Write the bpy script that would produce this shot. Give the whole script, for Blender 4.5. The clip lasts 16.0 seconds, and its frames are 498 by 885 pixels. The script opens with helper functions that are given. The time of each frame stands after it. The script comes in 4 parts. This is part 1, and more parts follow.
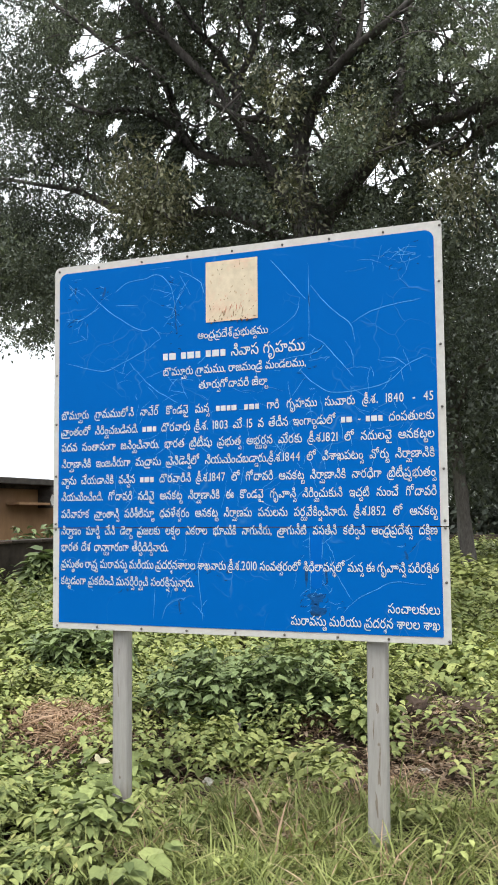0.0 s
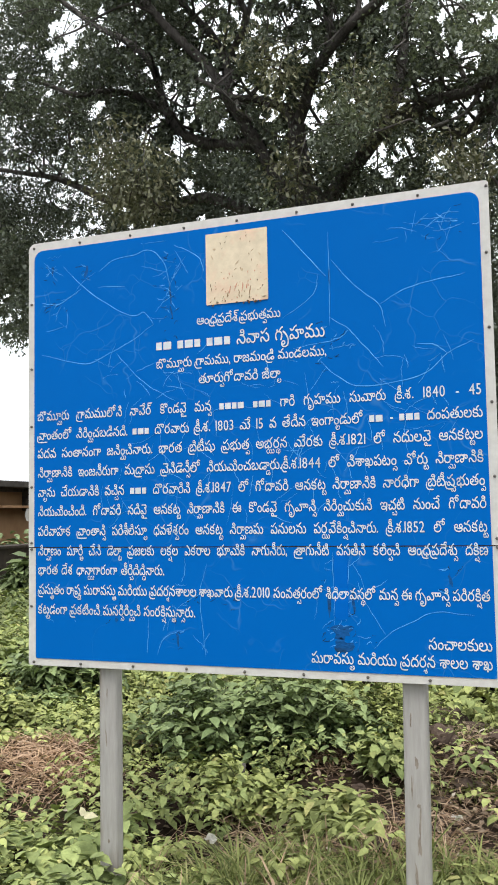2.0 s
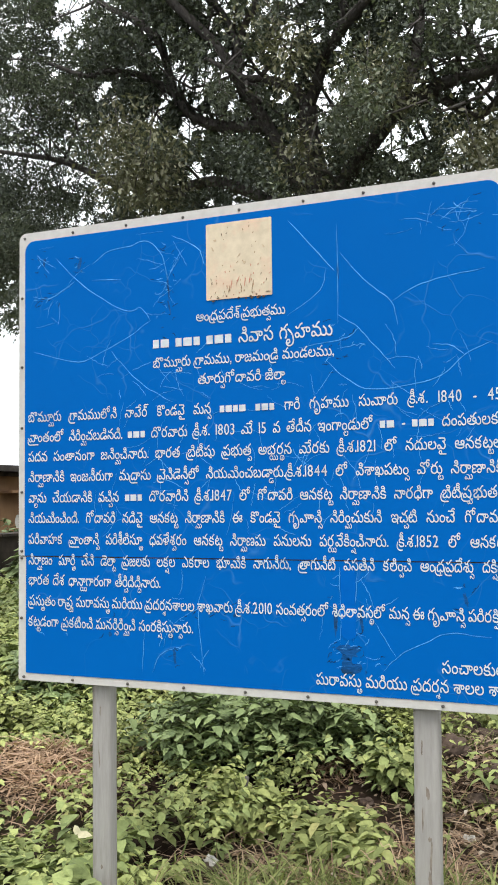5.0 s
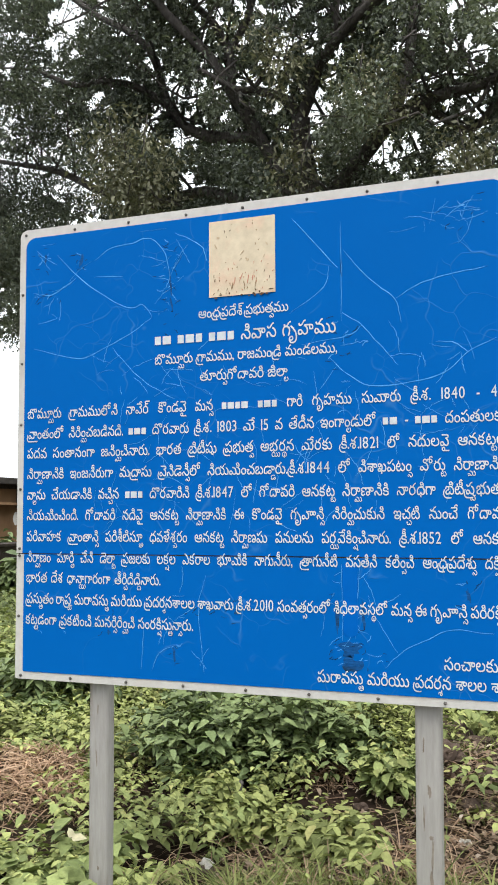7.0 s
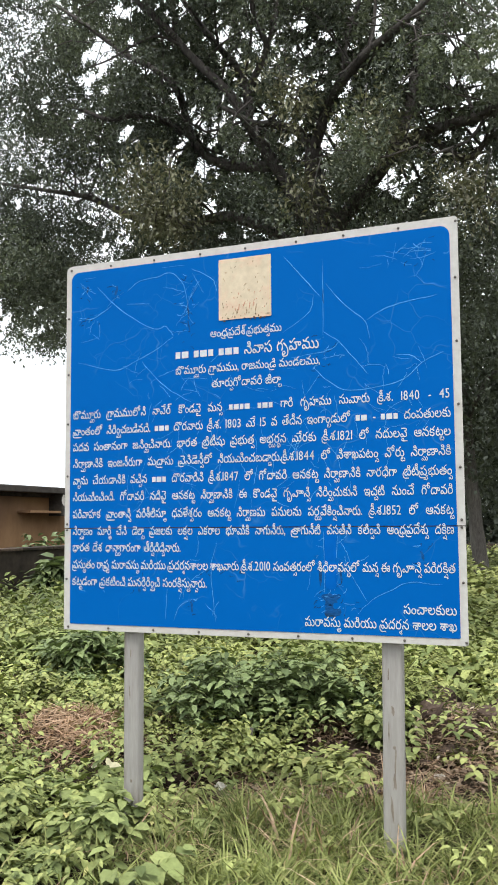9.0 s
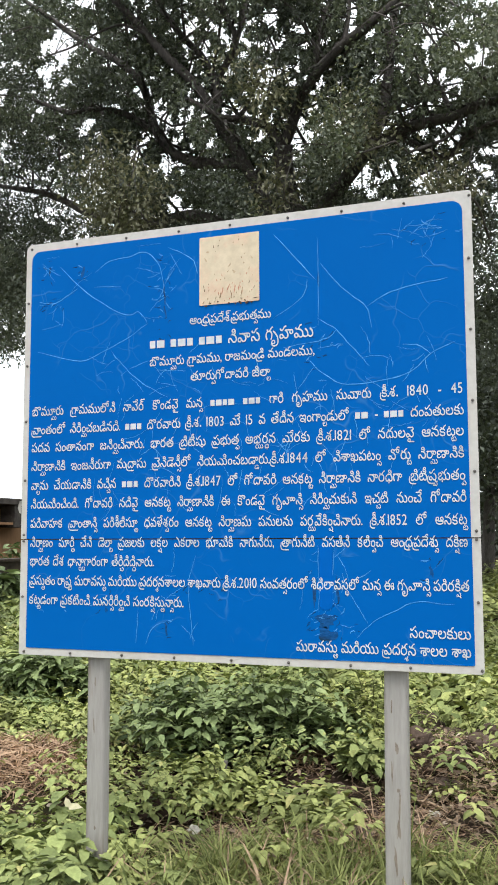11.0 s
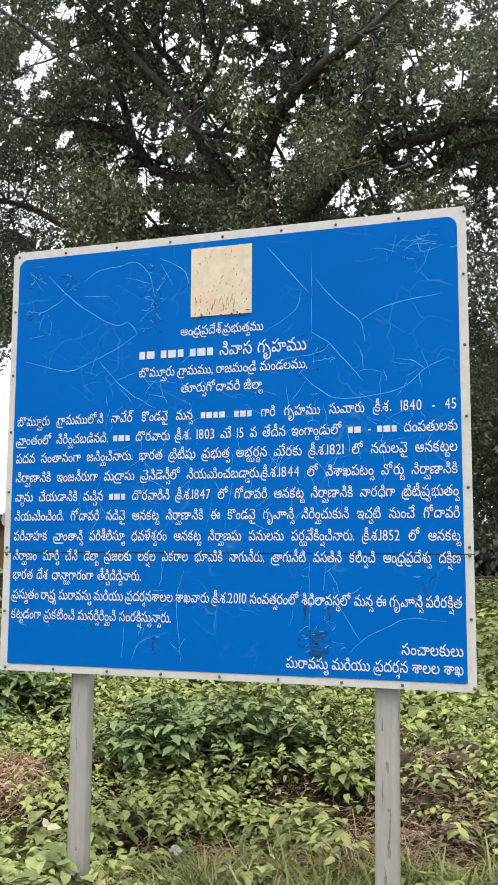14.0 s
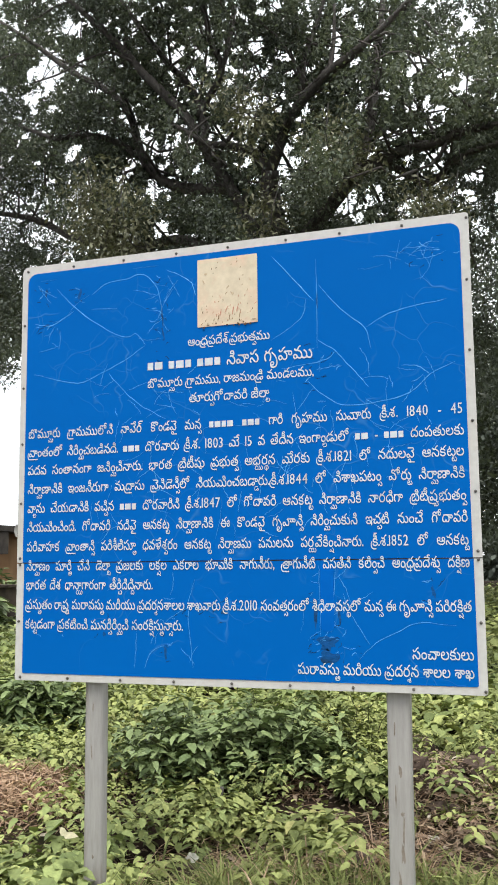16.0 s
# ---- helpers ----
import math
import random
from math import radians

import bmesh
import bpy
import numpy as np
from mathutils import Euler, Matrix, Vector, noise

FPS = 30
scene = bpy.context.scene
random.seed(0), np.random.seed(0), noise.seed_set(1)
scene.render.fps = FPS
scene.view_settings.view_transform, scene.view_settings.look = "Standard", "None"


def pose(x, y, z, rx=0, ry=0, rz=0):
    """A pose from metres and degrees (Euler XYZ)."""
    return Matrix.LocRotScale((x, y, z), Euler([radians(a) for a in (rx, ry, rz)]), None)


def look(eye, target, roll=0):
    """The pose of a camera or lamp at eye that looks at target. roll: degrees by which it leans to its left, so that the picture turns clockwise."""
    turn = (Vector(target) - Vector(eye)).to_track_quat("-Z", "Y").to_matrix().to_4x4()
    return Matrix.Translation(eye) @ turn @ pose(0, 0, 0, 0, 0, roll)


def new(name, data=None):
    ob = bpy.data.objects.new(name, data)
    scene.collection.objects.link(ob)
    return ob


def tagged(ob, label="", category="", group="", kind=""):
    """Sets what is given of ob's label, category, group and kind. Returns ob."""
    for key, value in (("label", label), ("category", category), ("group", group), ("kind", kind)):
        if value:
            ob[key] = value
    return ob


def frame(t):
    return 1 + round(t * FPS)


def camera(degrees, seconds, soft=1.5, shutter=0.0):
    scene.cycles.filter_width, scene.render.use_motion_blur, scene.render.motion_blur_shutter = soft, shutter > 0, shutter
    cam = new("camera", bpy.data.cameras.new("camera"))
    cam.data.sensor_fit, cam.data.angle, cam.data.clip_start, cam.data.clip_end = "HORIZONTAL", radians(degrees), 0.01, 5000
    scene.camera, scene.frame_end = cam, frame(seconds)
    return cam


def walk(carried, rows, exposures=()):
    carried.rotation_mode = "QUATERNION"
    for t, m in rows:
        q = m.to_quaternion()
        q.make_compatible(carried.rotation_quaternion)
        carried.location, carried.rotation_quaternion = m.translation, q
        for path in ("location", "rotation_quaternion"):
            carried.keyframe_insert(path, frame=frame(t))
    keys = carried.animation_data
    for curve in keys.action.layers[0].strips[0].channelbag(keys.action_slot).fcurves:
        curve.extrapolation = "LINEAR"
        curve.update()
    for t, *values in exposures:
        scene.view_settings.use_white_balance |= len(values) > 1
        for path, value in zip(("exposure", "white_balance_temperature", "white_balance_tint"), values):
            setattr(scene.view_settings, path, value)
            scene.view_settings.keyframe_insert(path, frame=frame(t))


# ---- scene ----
cam = camera(30.0, 16.0, soft=1.7)
PATH = [
    (0, (1.561, -3.692, 1.379), (0.815, -1.843, 1.536), -0.5),
    (0.5, (1.549, -3.689, 1.371), (0.787, -1.848, 1.549), -0.4),
    (1, (1.538, -3.693, 1.376), (0.765, -1.859, 1.576), -0.4),
    (1.5, (1.537, -3.699, 1.380), (0.779, -1.857, 1.557), -0.6),
    (2, (1.251, -3.156, 1.445), (0.533, -1.296, 1.600), -1),
    (2.5, (1.163, -2.956, 1.504), (0.476, -1.082, 1.632), -0.8),
    (3, (1.159, -2.970, 1.508), (0.453, -1.104, 1.648), -1),
    (3.5, (1.131, -2.975, 1.477), (0.432, -1.107, 1.633), -0.5),
    (4, (1.149, -2.973, 1.502), (0.473, -1.095, 1.630), -0.3),
    (4.5, (1.187, -2.960, 1.504), (0.485, -1.092, 1.633), -0.7),
    (4.7, (1.211, -2.946, 1.540), (0.466, -1.094, 1.658), -0.7),
    (7, (1.147, -2.962, 1.473), (0.437, -1.099, 1.626), -0.3),
    (7.5, (1.263, -3.119, 1.486), (0.517, -1.268, 1.618), -0.2),
    (8, (1.552, -3.762, 1.349), (0.791, -1.920, 1.518), 0.2),
    (8.2, (1.557, -3.785, 1.337), (0.801, -1.941, 1.510), -0.1),
    (10.3, (1.384, -3.295, 1.332), (0.610, -1.460, 1.519), -0.6),
    (10.5, (1.349, -3.277, 1.328), (0.624, -1.423, 1.520), -0.1),
    (11, (1.252, -3.271, 1.331), (0.578, -1.399, 1.536), -0.2),
    (11.5, (1.193, -3.264, 1.325), (0.584, -1.370, 1.531), -0.2),
    (12, (1.179, -3.265, 1.326), (0.560, -1.374, 1.531), -0.1),
    (12.5, (1.168, -3.270, 1.326), (0.547, -1.380, 1.534), 0.2),
    (13, (1.158, -3.264, 1.321), (0.537, -1.377, 1.550), 0.4),
    (13.5, (1.149, -3.262, 1.325), (0.535, -1.373, 1.564), 0.5),
    (14, (1.154, -3.263, 1.322), (0.549, -1.372, 1.563), 0.3),
    (14.5, (1.165, -3.270, 1.324), (0.552, -1.382, 1.574), 0.2),
    (15, (1.167, -3.265, 1.314), (0.564, -1.378, 1.586), -0.1),
    (15.5, (1.176, -3.271, 1.316), (0.561, -1.388, 1.595), -0.2),
    (16, (1.184, -3.284, 1.319), (0.551, -1.405, 1.577), -0.6),
]
walk(cam, [(t, look(eye, target, roll)) for t, eye, target, roll in PATH])

# ---- world, sun, exposure ----
scene.view_settings.exposure = 0.0
world = bpy.data.worlds.new("overcast_sky")
world.use_nodes = True
scene.world = world
wn, wl = world.node_tree.nodes, world.node_tree.links
wn.clear()
sky = wn.new("ShaderNodeTexSky")
sky.sky_type, sky.sun_disc = "NISHITA", False
sky.sun_elevation, sky.sun_rotation = radians(71), radians(153)
sky.air_density, sky.dust_density, sky.ozone_density = 1.0, 6.0, 1.0
hazy = wn.new("ShaderNodeHueSaturation")
hazy.inputs["Saturation"].default_value = 0.25
sky_bg = wn.new("ShaderNodeBackground")
sky_bg.inputs["Strength"].default_value = 0.06
cloud_bg = wn.new("ShaderNodeBackground")
cloud_bg.inputs["Color"].default_value = (0.93, 0.97, 1.0, 1)
cloud_bg.inputs["Strength"].default_value = 1.25
add = wn.new("ShaderNodeAddShader")
w_out = wn.new("ShaderNodeOutputWorld")
wl.new(sky.outputs["Color"], hazy.inputs["Color"])
wl.new(hazy.outputs["Color"], sky_bg.inputs["Color"])
wl.new(sky_bg.outputs[0], add.inputs[0])
wl.new(cloud_bg.outputs[0], add.inputs[1])
wl.new(add.outputs[0], w_out.inputs["Surface"])

sun = new("sun", bpy.data.lights.new("sun", "SUN"))
sun.data.energy, sun.data.angle, sun.data.color = 2.6, radians(40), (1.0, 0.96, 0.88)
sun.matrix_world = look((3, -9, 20), (0, 0, 0))

# ---- materials ----
def shader(name, rough=0.6, metal=0.0, spec=0.5):
    m = bpy.data.materials.new(name)
    m.use_nodes = True
    n, l = m.node_tree.nodes, m.node_tree.links
    b = n["Principled BSDF"]
    b.inputs["Roughness"].default_value = rough
    b.inputs["Metallic"].default_value = metal
    b.inputs["Specular IOR Level"].default_value = spec
    return m, n, l, b


def noise_node(n, l, scale, detail=5, rough=0.6, stretch=(1, 1, 1)):
    co = n.new("ShaderNodeTexCoord")
    mp = n.new("ShaderNodeMapping")
    mp.inputs["Scale"].default_value = stretch
    tx = n.new("ShaderNodeTexNoise")
    tx.inputs["Scale"].default_value = scale
    tx.inputs["Detail"].default_value = detail
    tx.inputs["Roughness"].default_value = rough
    l.new(co.outputs["Object"], mp.inputs["Vector"])
    l.new(mp.outputs["Vector"], tx.inputs["Vector"])
    return tx.outputs["Fac"]


def ramp(n, l, fac, stops):
    r = n.new("ShaderNodeValToRGB")
    e = r.color_ramp.elements
    while len(e) < len(stops):
        e.new(0.5)
    for k, (p, c) in zip(e, stops):
        k.position, k.color = p, (*c, 1) if len(c) == 3 else (c[0], c[0], c[0], 1)
    l.new(fac, r.inputs["Fac"])
    return r.outputs["Color"]


def mix(n, l, fac, a, b, mode="MIX"):
    x = n.new("ShaderNodeMix")
    x.data_type, x.blend_type = "RGBA", mode
    for sock, v in ((x.inputs["Factor"], fac), (x.inputs["A"], a), (x.inputs["B"], b)):
        if isinstance(v, (int, float)):
            sock.default_value = v
        elif isinstance(v, tuple):
            sock.default_value = (*v, 1)
        else:
            l.new(v, sock)
    return x.outputs["Result"]


def bump(n, l, b, height, strength=0.3, distance=0.01):
    x = n.new("ShaderNodeBump")
    x.inputs["Strength"].default_value = strength
    x.inputs["Distance"].default_value = distance
    l.new(height, x.inputs["Height"])
    l.new(x.outputs["Normal"], b.inputs["Normal"])


def leaf_material(name, dark, light, odd, rough=0.45, glow=0.35, spec=0.4):
    """A leaf: colour varied leaf by leaf, light shining through."""
    m, n, l, b = shader(name, rough, 0, spec)
    geo = n.new("ShaderNodeNewGeometry")
    col = ramp(n, l, geo.outputs["Random Per Island"], [(0.0, dark), (0.6, light), (0.93, light), (1.0, odd)])
    patch = ramp(n, l, noise_node(n, l, 1.3, 3), [(0.32, (0.62,)), (0.68, (1.3,))])
    col = mix(n, l, 1.0, col, patch, "MULTIPLY")
    vein = ramp(n, l, noise_node(n, l, 60, 2), [(0.3, (0.82,)), (0.7, (1.1,))])
    col = mix(n, l, 1.0, col, vein, "MULTIPLY")
    l.new(col, b.inputs["Base Color"])
    tr = n.new("ShaderNodeBsdfTranslucent")
    l.new(mix(n, l, 1.0, col, (1.0, 1.06, 0.62), "MULTIPLY"), tr.inputs["Color"])
    mx = n.new("ShaderNodeMixShader")
    mx.inputs["Fac"].default_value = glow
    l.new(b.outputs["BSDF"], mx.inputs[1])
    l.new(tr.outputs["BSDF"], mx.inputs[2])
    l.new(mx.outputs["Shader"], n["Material Output"].inputs["Surface"])
    return m


def blue_film():
    """Sun-faded blue sign film, crazed with fine pale creases."""
    m, n, l, b = shader("blue_sign_film", 0.5, 0, 0.03)
    co = n.new("ShaderNodeTexCoord")
    wob = n.new("ShaderNodeTexNoise")
    wob.inputs["Scale"].default_value = 3.0
    wob.inputs["Detail"].default_value = 3
    l.new(co.outputs["Object"], wob.inputs["Vector"])
    bend = mix(n, l, 0.18, co.outputs["Object"], wob.outputs["Color"], "LINEAR_LIGHT")
    lines = []
    for scale, thin in ((2.6, 0.010), (6.5, 0.016)):
        v = n.new("ShaderNodeTexVoronoi")
        v.feature = "DISTANCE_TO_EDGE"
        v.inputs["Scale"].default_value = scale
        l.new(bend, v.inputs["Vector"])
        lines.append(ramp(n, l, v.outputs["Distance"], [(0.0, (1.0,)), (thin, (0.0,))]))
    where = ramp(n, l, noise_node(n, l, 3.1, 3), [(0.49, (0.0,)), (0.62, (0.6,))])
    fine = mix(n, l, 1.0, mix(n, l, 0.6, lines[0], lines[1], "ADD"), where, "MULTIPLY")
    base = mix(n, l, noise_node(n, l, 1.6, 4), (0.0003, 0.104, 0.415), (0.0006, 0.126, 0.475))
    grime = ramp(n, l, noise_node(n, l, 14, 6, 0.7), [(0.60, (0.0,)), (0.78, (0.35,))])
    base = mix(n, l, grime, base, (0.002, 0.088, 0.36))
    col = mix(n, l, mix(n, l, 0.42, (0, 0, 0), fine), base, (0.12, 0.34, 0.66))
    l.new(col, b.inputs["Base Color"])
    l.new(ramp(n, l, noise_node(n, l, 5, 4), [(0.3, (0.42,)), (0.7, (0.6,))]), b.inputs["Roughness"])
    bump(n, l, b, mix(n, l, 0.12, fine, noise_node(n, l, 9, 3)), 0.35, 0.004)
    return m


def stained(name, low, high, scale, rough=0.7, relief=0.25, stain=None, stretch=(1, 1, 1), metal=0.0, amount=0.8, spec=0.35):
    """A weathered solid: two tones of fine grain, and larger stains of a third."""
    m, n, l, b = shader(name, rough, metal, spec)
    grain = noise_node(n, l, scale, 7, 0.65, stretch)
    col = mix(n, l, ramp(n, l, grain, [(0.3, (0.0,)), (0.7, (1.0,))]), low, high)
    if stain:
        where = ramp(n, l, noise_node(n, l, scale * 0.16, 5, 0.62, stretch), [(0.52, (0.0,)), (0.68, (amount,))])
        col = mix(n, l, where, col, stain)
    l.new(col, b.inputs["Base Color"])
    bump(n, l, b, grain, relief, 0.01)
    return m


BLUE = blue_film()
WHITE = stained("white_border_paint", (0.50, 0.49, 0.475), (0.60, 0.59, 0.57), 26, 0.5, 0.08, (0.50, 0.47, 0.42), amount=0.5)
LETTER = stained("white_lettering", (0.50, 0.56, 0.61), (0.64, 0.69, 0.73), 60, 0.5, 0.05, (0.36, 0.41, 0.46), amount=0.7)
CREASE = stained("crease_highlight", (0.03, 0.25, 0.66), (0.12, 0.42, 0.84), 30, 0.5, 0.1, (0.02, 0.18, 0.54), spec=0.1)
BRUISE = stained("torn_film_dirt", (0.003, 0.055, 0.19), (0.008, 0.10, 0.33), 40, 0.6, 0.4, (0.012, 0.03, 0.045), stretch=(1, 1, 3), spec=0.1)
TEAR = stained("dark_tear", (0.004, 0.020, 0.045), (0.012, 0.055, 0.13), 40, 0.7, 0.3, spec=0.08)
PATCH = stained("smooth_blue_film", (0.0005, 0.105, 0.45), (0.001, 0.12, 0.50), 9, 0.5, 0.05, spec=0.03)
CREAM = stained("faded_cream_plate", (0.59, 0.50, 0.365), (0.71, 0.61, 0.455), 30, 0.6, 0.15, (0.72, 0.40, 0.29), amount=0.5)
FLAKE = stained("dark_flaking", (0.05, 0.035, 0.025), (0.16, 0.09, 0.05), 60, 0.8, 0.3)
RED_MARK = stained("faint_red_print", (0.50, 0.20, 0.14), (0.64, 0.34, 0.24), 60, 0.7, 0.1)
STAIN = stained("tan_stain", (0.47, 0.36, 0.23), (0.66, 0.53, 0.38), 90, 0.7, 0.1, (0.38, 0.25, 0.15))
BROWN_MARK = stained("brown_speck", (0.24, 0.15, 0.085), (0.40, 0.28, 0.16), 60, 0.7, 0.1)
SCREW = stained("dull_screw_metal", (0.10, 0.10, 0.10), (0.22, 0.20, 0.18), 200, 0.5, 0.2, metal=0.6)
STEEL = stained("weathered_grey_post", (0.31, 0.295, 0.285), (0.40, 0.385, 0.372), 18, 0.6, 0.12, (0.20, 0.160, 0.128), (4, 4, 0.5), 0.0, 0.85)
POST_STAIN = stained("post_rust", (0.20, 0.165, 0.135), (0.31, 0.275, 0.24), 60, 0.8, 0.2, (0.13, 0.10, 0.08))
BACK = stained("bare_metal_back", (0.20, 0.20, 0.20), (0.32, 0.31, 0.30), 20, 0.55, 0.1, metal=0.4)
BARK = stained("grey_brown_bark", (0.060, 0.053, 0.050), (0.150, 0.136, 0.128), 14, 0.9, 0.9, (0.20, 0.19, 0.18), (3, 3, 0.7), amount=0.6)
STALK = stained("green_stalk", (0.07, 0.09, 0.03), (0.14, 0.13, 0.06), 30, 0.7, 0.2)
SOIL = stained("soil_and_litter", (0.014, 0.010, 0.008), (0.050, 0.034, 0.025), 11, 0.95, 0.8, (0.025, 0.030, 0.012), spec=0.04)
STRAW = leaf_material("dry_straw", (0.20, 0.125, 0.085), (0.48, 0.34, 0.24), (0.62, 0.50, 0.36), 0.6, 0.2, 0.10)
LITTER = leaf_material("dead_leaf", (0.08, 0.052, 0.037), (0.31, 0.235, 0.170), (0.60, 0.53, 0.44), 0.6, 0.1, 0.10)
STONE = stained("brown_rubble", (0.045, 0.032, 0.026), (0.15, 0.112, 0.09), 14, 0.9, 0.8, (0.04, 0.03, 0.025), spec=0.08)
PLASTER = stained("ochre_plaster", (0.22, 0.125, 0.062), (0.31, 0.185, 0.095), 2.2, 0.9, 0.2, (0.17, 0.10, 0.065), (1, 1, 0.5))
ROOF = stained("blackened_roof_concrete", (0.025, 0.022, 0.02), (0.085, 0.075, 0.065), 4, 0.95, 0.4, (0.12, 0.10, 0.08))
MOSSY = stained("dark_mossy_masonry", (0.020, 0.016, 0.013), (0.06, 0.046, 0.036), 5, 0.95, 0.6, (0.16, 0.12, 0.09), amount=0.5)
PAPER = stained("dirty_white_scrap", (0.52, 0.50, 0.46), (0.70, 0.68, 0.63), 40, 0.7, 0.2, (0.40, 0.34, 0.27))
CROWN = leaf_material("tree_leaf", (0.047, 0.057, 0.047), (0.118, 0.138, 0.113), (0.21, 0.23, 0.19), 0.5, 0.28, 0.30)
# brighter copy of the tree leaf, light on the clumps painted in
LIT = leaf_material("tree_leaf_painted_lit", (0.080, 0.096, 0.074), (0.178, 0.205, 0.156), (0.28, 0.29, 0.22), 0.5, 0.25, 0.3)
OLIVE = leaf_material("pale_olive_leaf", (0.13, 0.135, 0.090), (0.27, 0.27, 0.180), (0.38, 0.36, 0.26), 0.5, 0.2)
VINE = leaf_material("light_green_leaf", (0.165, 0.195, 0.070), (0.385, 0.425, 0.158), (0.49, 0.46, 0.19), 0.55, 0.09, 0.15)
HERB = leaf_material("mid_green_leaf", (0.130, 0.168, 0.064), (0.300, 0.355, 0.136), (0.36, 0.40, 0.16), 0.55, 0.08, 0.15)
BUSHY = leaf_material("dark_green_leaf", (0.095, 0.134, 0.058), (0.240, 0.305, 0.136), (0.30, 0.36, 0.15), 0.5, 0.08, 0.2)
GRASS = leaf_material("grass_blade", (0.090, 0.114, 0.038), (0.275, 0.305, 0.112), (0.46, 0.40, 0.22), 0.6, 0.2, 0.10)
YELLOW = leaf_material("pale_cream_leaf", (0.50, 0.46, 0.29), (0.60, 0.56, 0.38), (0.62, 0.57, 0.40), 0.6, 0.15, 0.10)

# ---- mesh helpers ----
def mesh_object(name, bm, material, parent=None, label="", smooth=False):
    me = bpy.data.meshes.new(name)
    bm.to_mesh(me)
    bm.free()
    me.materials.append(material)
    if smooth:
        me.polygons.foreach_set("use_smooth", [True] * len(me.polygons))
    ob = new(name, me)
    ob.parent = parent
    return tagged(ob, label)


def part(name, bm, material, parent, label="", smooth=False):
    return mesh_object(name, bm, material, parent, label, smooth)


def box(bm, lo, hi, bevel=0.0):
    made = bmesh.ops.create_cube(bm, size=1.0)["verts"]
    for v in made:
        v.co = Vector([a + (b - a) * (c + 0.5) for a, b, c in zip(lo, hi, v.co)])
    if bevel:
        edges = list({e for v in made for e in v.link_edges})
        bmesh.ops.bevel(bm, geom=edges, offset=bevel, segments=2, affect="EDGES", profile=0.6)
    return bm


def smooth_line(pts, steps=5):
    """A Catmull-Rom line through points."""
    p = [Vector(q) for q in pts]
    p = [2 * p[0] - p[1]] + p + [2 * p[-1] - p[-2]]
    out = []
    for a, b, c, d in zip(p, p[1:], p[2:], p[3:]):
        for i in range(steps):
            t = i / steps
            out.append(0.5 * (2 * b + (c - a) * t + (2 * a - 5 * b + 4 * c - d) * t * t + (3 * b - a - 3 * c + d) * t ** 3))
    return out + [p[-2]]


def tube(bm, pts, r0, r1, sides=8, knobs=0.0, power=1.0):
    """A tapered, slightly knobbly tube along points."""
    rings = []
    for i, p in enumerate(pts):
        d = (pts[min(i + 1, len(pts) - 1)] - pts[max(i - 1, 0)]).normalized()
        s = d.orthogonal().normalized() if i == 0 else (s - d * s.dot(d)).normalized()
        u = d.cross(s)
        k = i / max(1, len(pts) - 1)
        r = r0 + (r1 - r0) * k ** power
        ring = []
        for j in range(sides):
            a = 2 * math.pi * j / sides
            q = r * (1 + knobs * noise.noise(p * 3 + Vector((math.cos(a), math.sin(a), 0)) * 1.5))
            ring.append(bm.verts.new(p + s * (q * math.cos(a)) + u * (q * math.sin(a))))
        rings.append(ring)
    for a, b in zip(rings, rings[1:]):
        for j in range(sides):
            bm.faces.new((a[j], a[(j + 1) % sides], b[(j + 1) % sides], b[j]))
    bm.faces.new(list(reversed(rings[0])))
    bm.faces.new(rings[-1])
    return bm


def raw_mesh(name, verts, faces_flat, size, material, parent=None, smooth=False):
    """A mesh from arrays of alike polygons."""
    me = bpy.data.meshes.new(name)
    me.vertices.add(len(verts))
    me.vertices.foreach_set("co", np.asarray(verts, dtype=np.float32).ravel())
    nf = len(faces_flat) // size
    me.loops.add(len(faces_flat))
    me.loops.foreach_set("vertex_index", np.asarray(faces_flat, dtype=np.int32))
    me.polygons.add(nf)
    me.polygons.foreach_set("loop_start", np.arange(nf, dtype=np.int32) * size)
    if smooth:
        me.polygons.foreach_set("use_smooth", np.ones(nf, dtype=bool))
    me.update(calc_edges=True)
    me.materials.append(material)
    ob = new(name, me)
    ob.parent = parent
    return ob


# leaf outlines: along, across, up, for a leaf of length 1; triangles
SMALL_LEAF = (((0, 0, 0), (0.45, 0.5, 0.08), (0.45, -0.5, 0.08), (1, 0, -0.05)), ((0, 2, 1), (1, 2, 3)))
BROAD_LEAF = (((0, 0, 0), (0.36, 0, -0.05), (0.70, 0, -0.06), (1.0, 0, -0.20),
               (0.17, 0.38, 0.05), (0.60, 0.36, 0.02), (0.17, -0.38, 0.05), (0.60, -0.36, 0.02)),
              ((0, 1, 4), (4, 1, 5), (1, 2, 5), (5, 2, 3), (0, 6, 1), (6, 7, 1), (1, 7, 2), (7, 3, 2)))
BLADE = (((0, 0.5, 0), (0, -0.5, 0), (0.5, 0.38, -0.06), (0.5, -0.38, -0.06), (0.85, 0.2, -0.26), (0.85, -0.2, -0.26), (0.98, 0, -0.42)),
         ((0, 1, 3), (0, 3, 2), (2, 3, 5), (2, 5, 4), (4, 5, 6)))
rng = np.random.default_rng(7)


def unit(a):
    return a / np.maximum(np.linalg.norm(a, axis=1, keepdims=True), 1e-6)


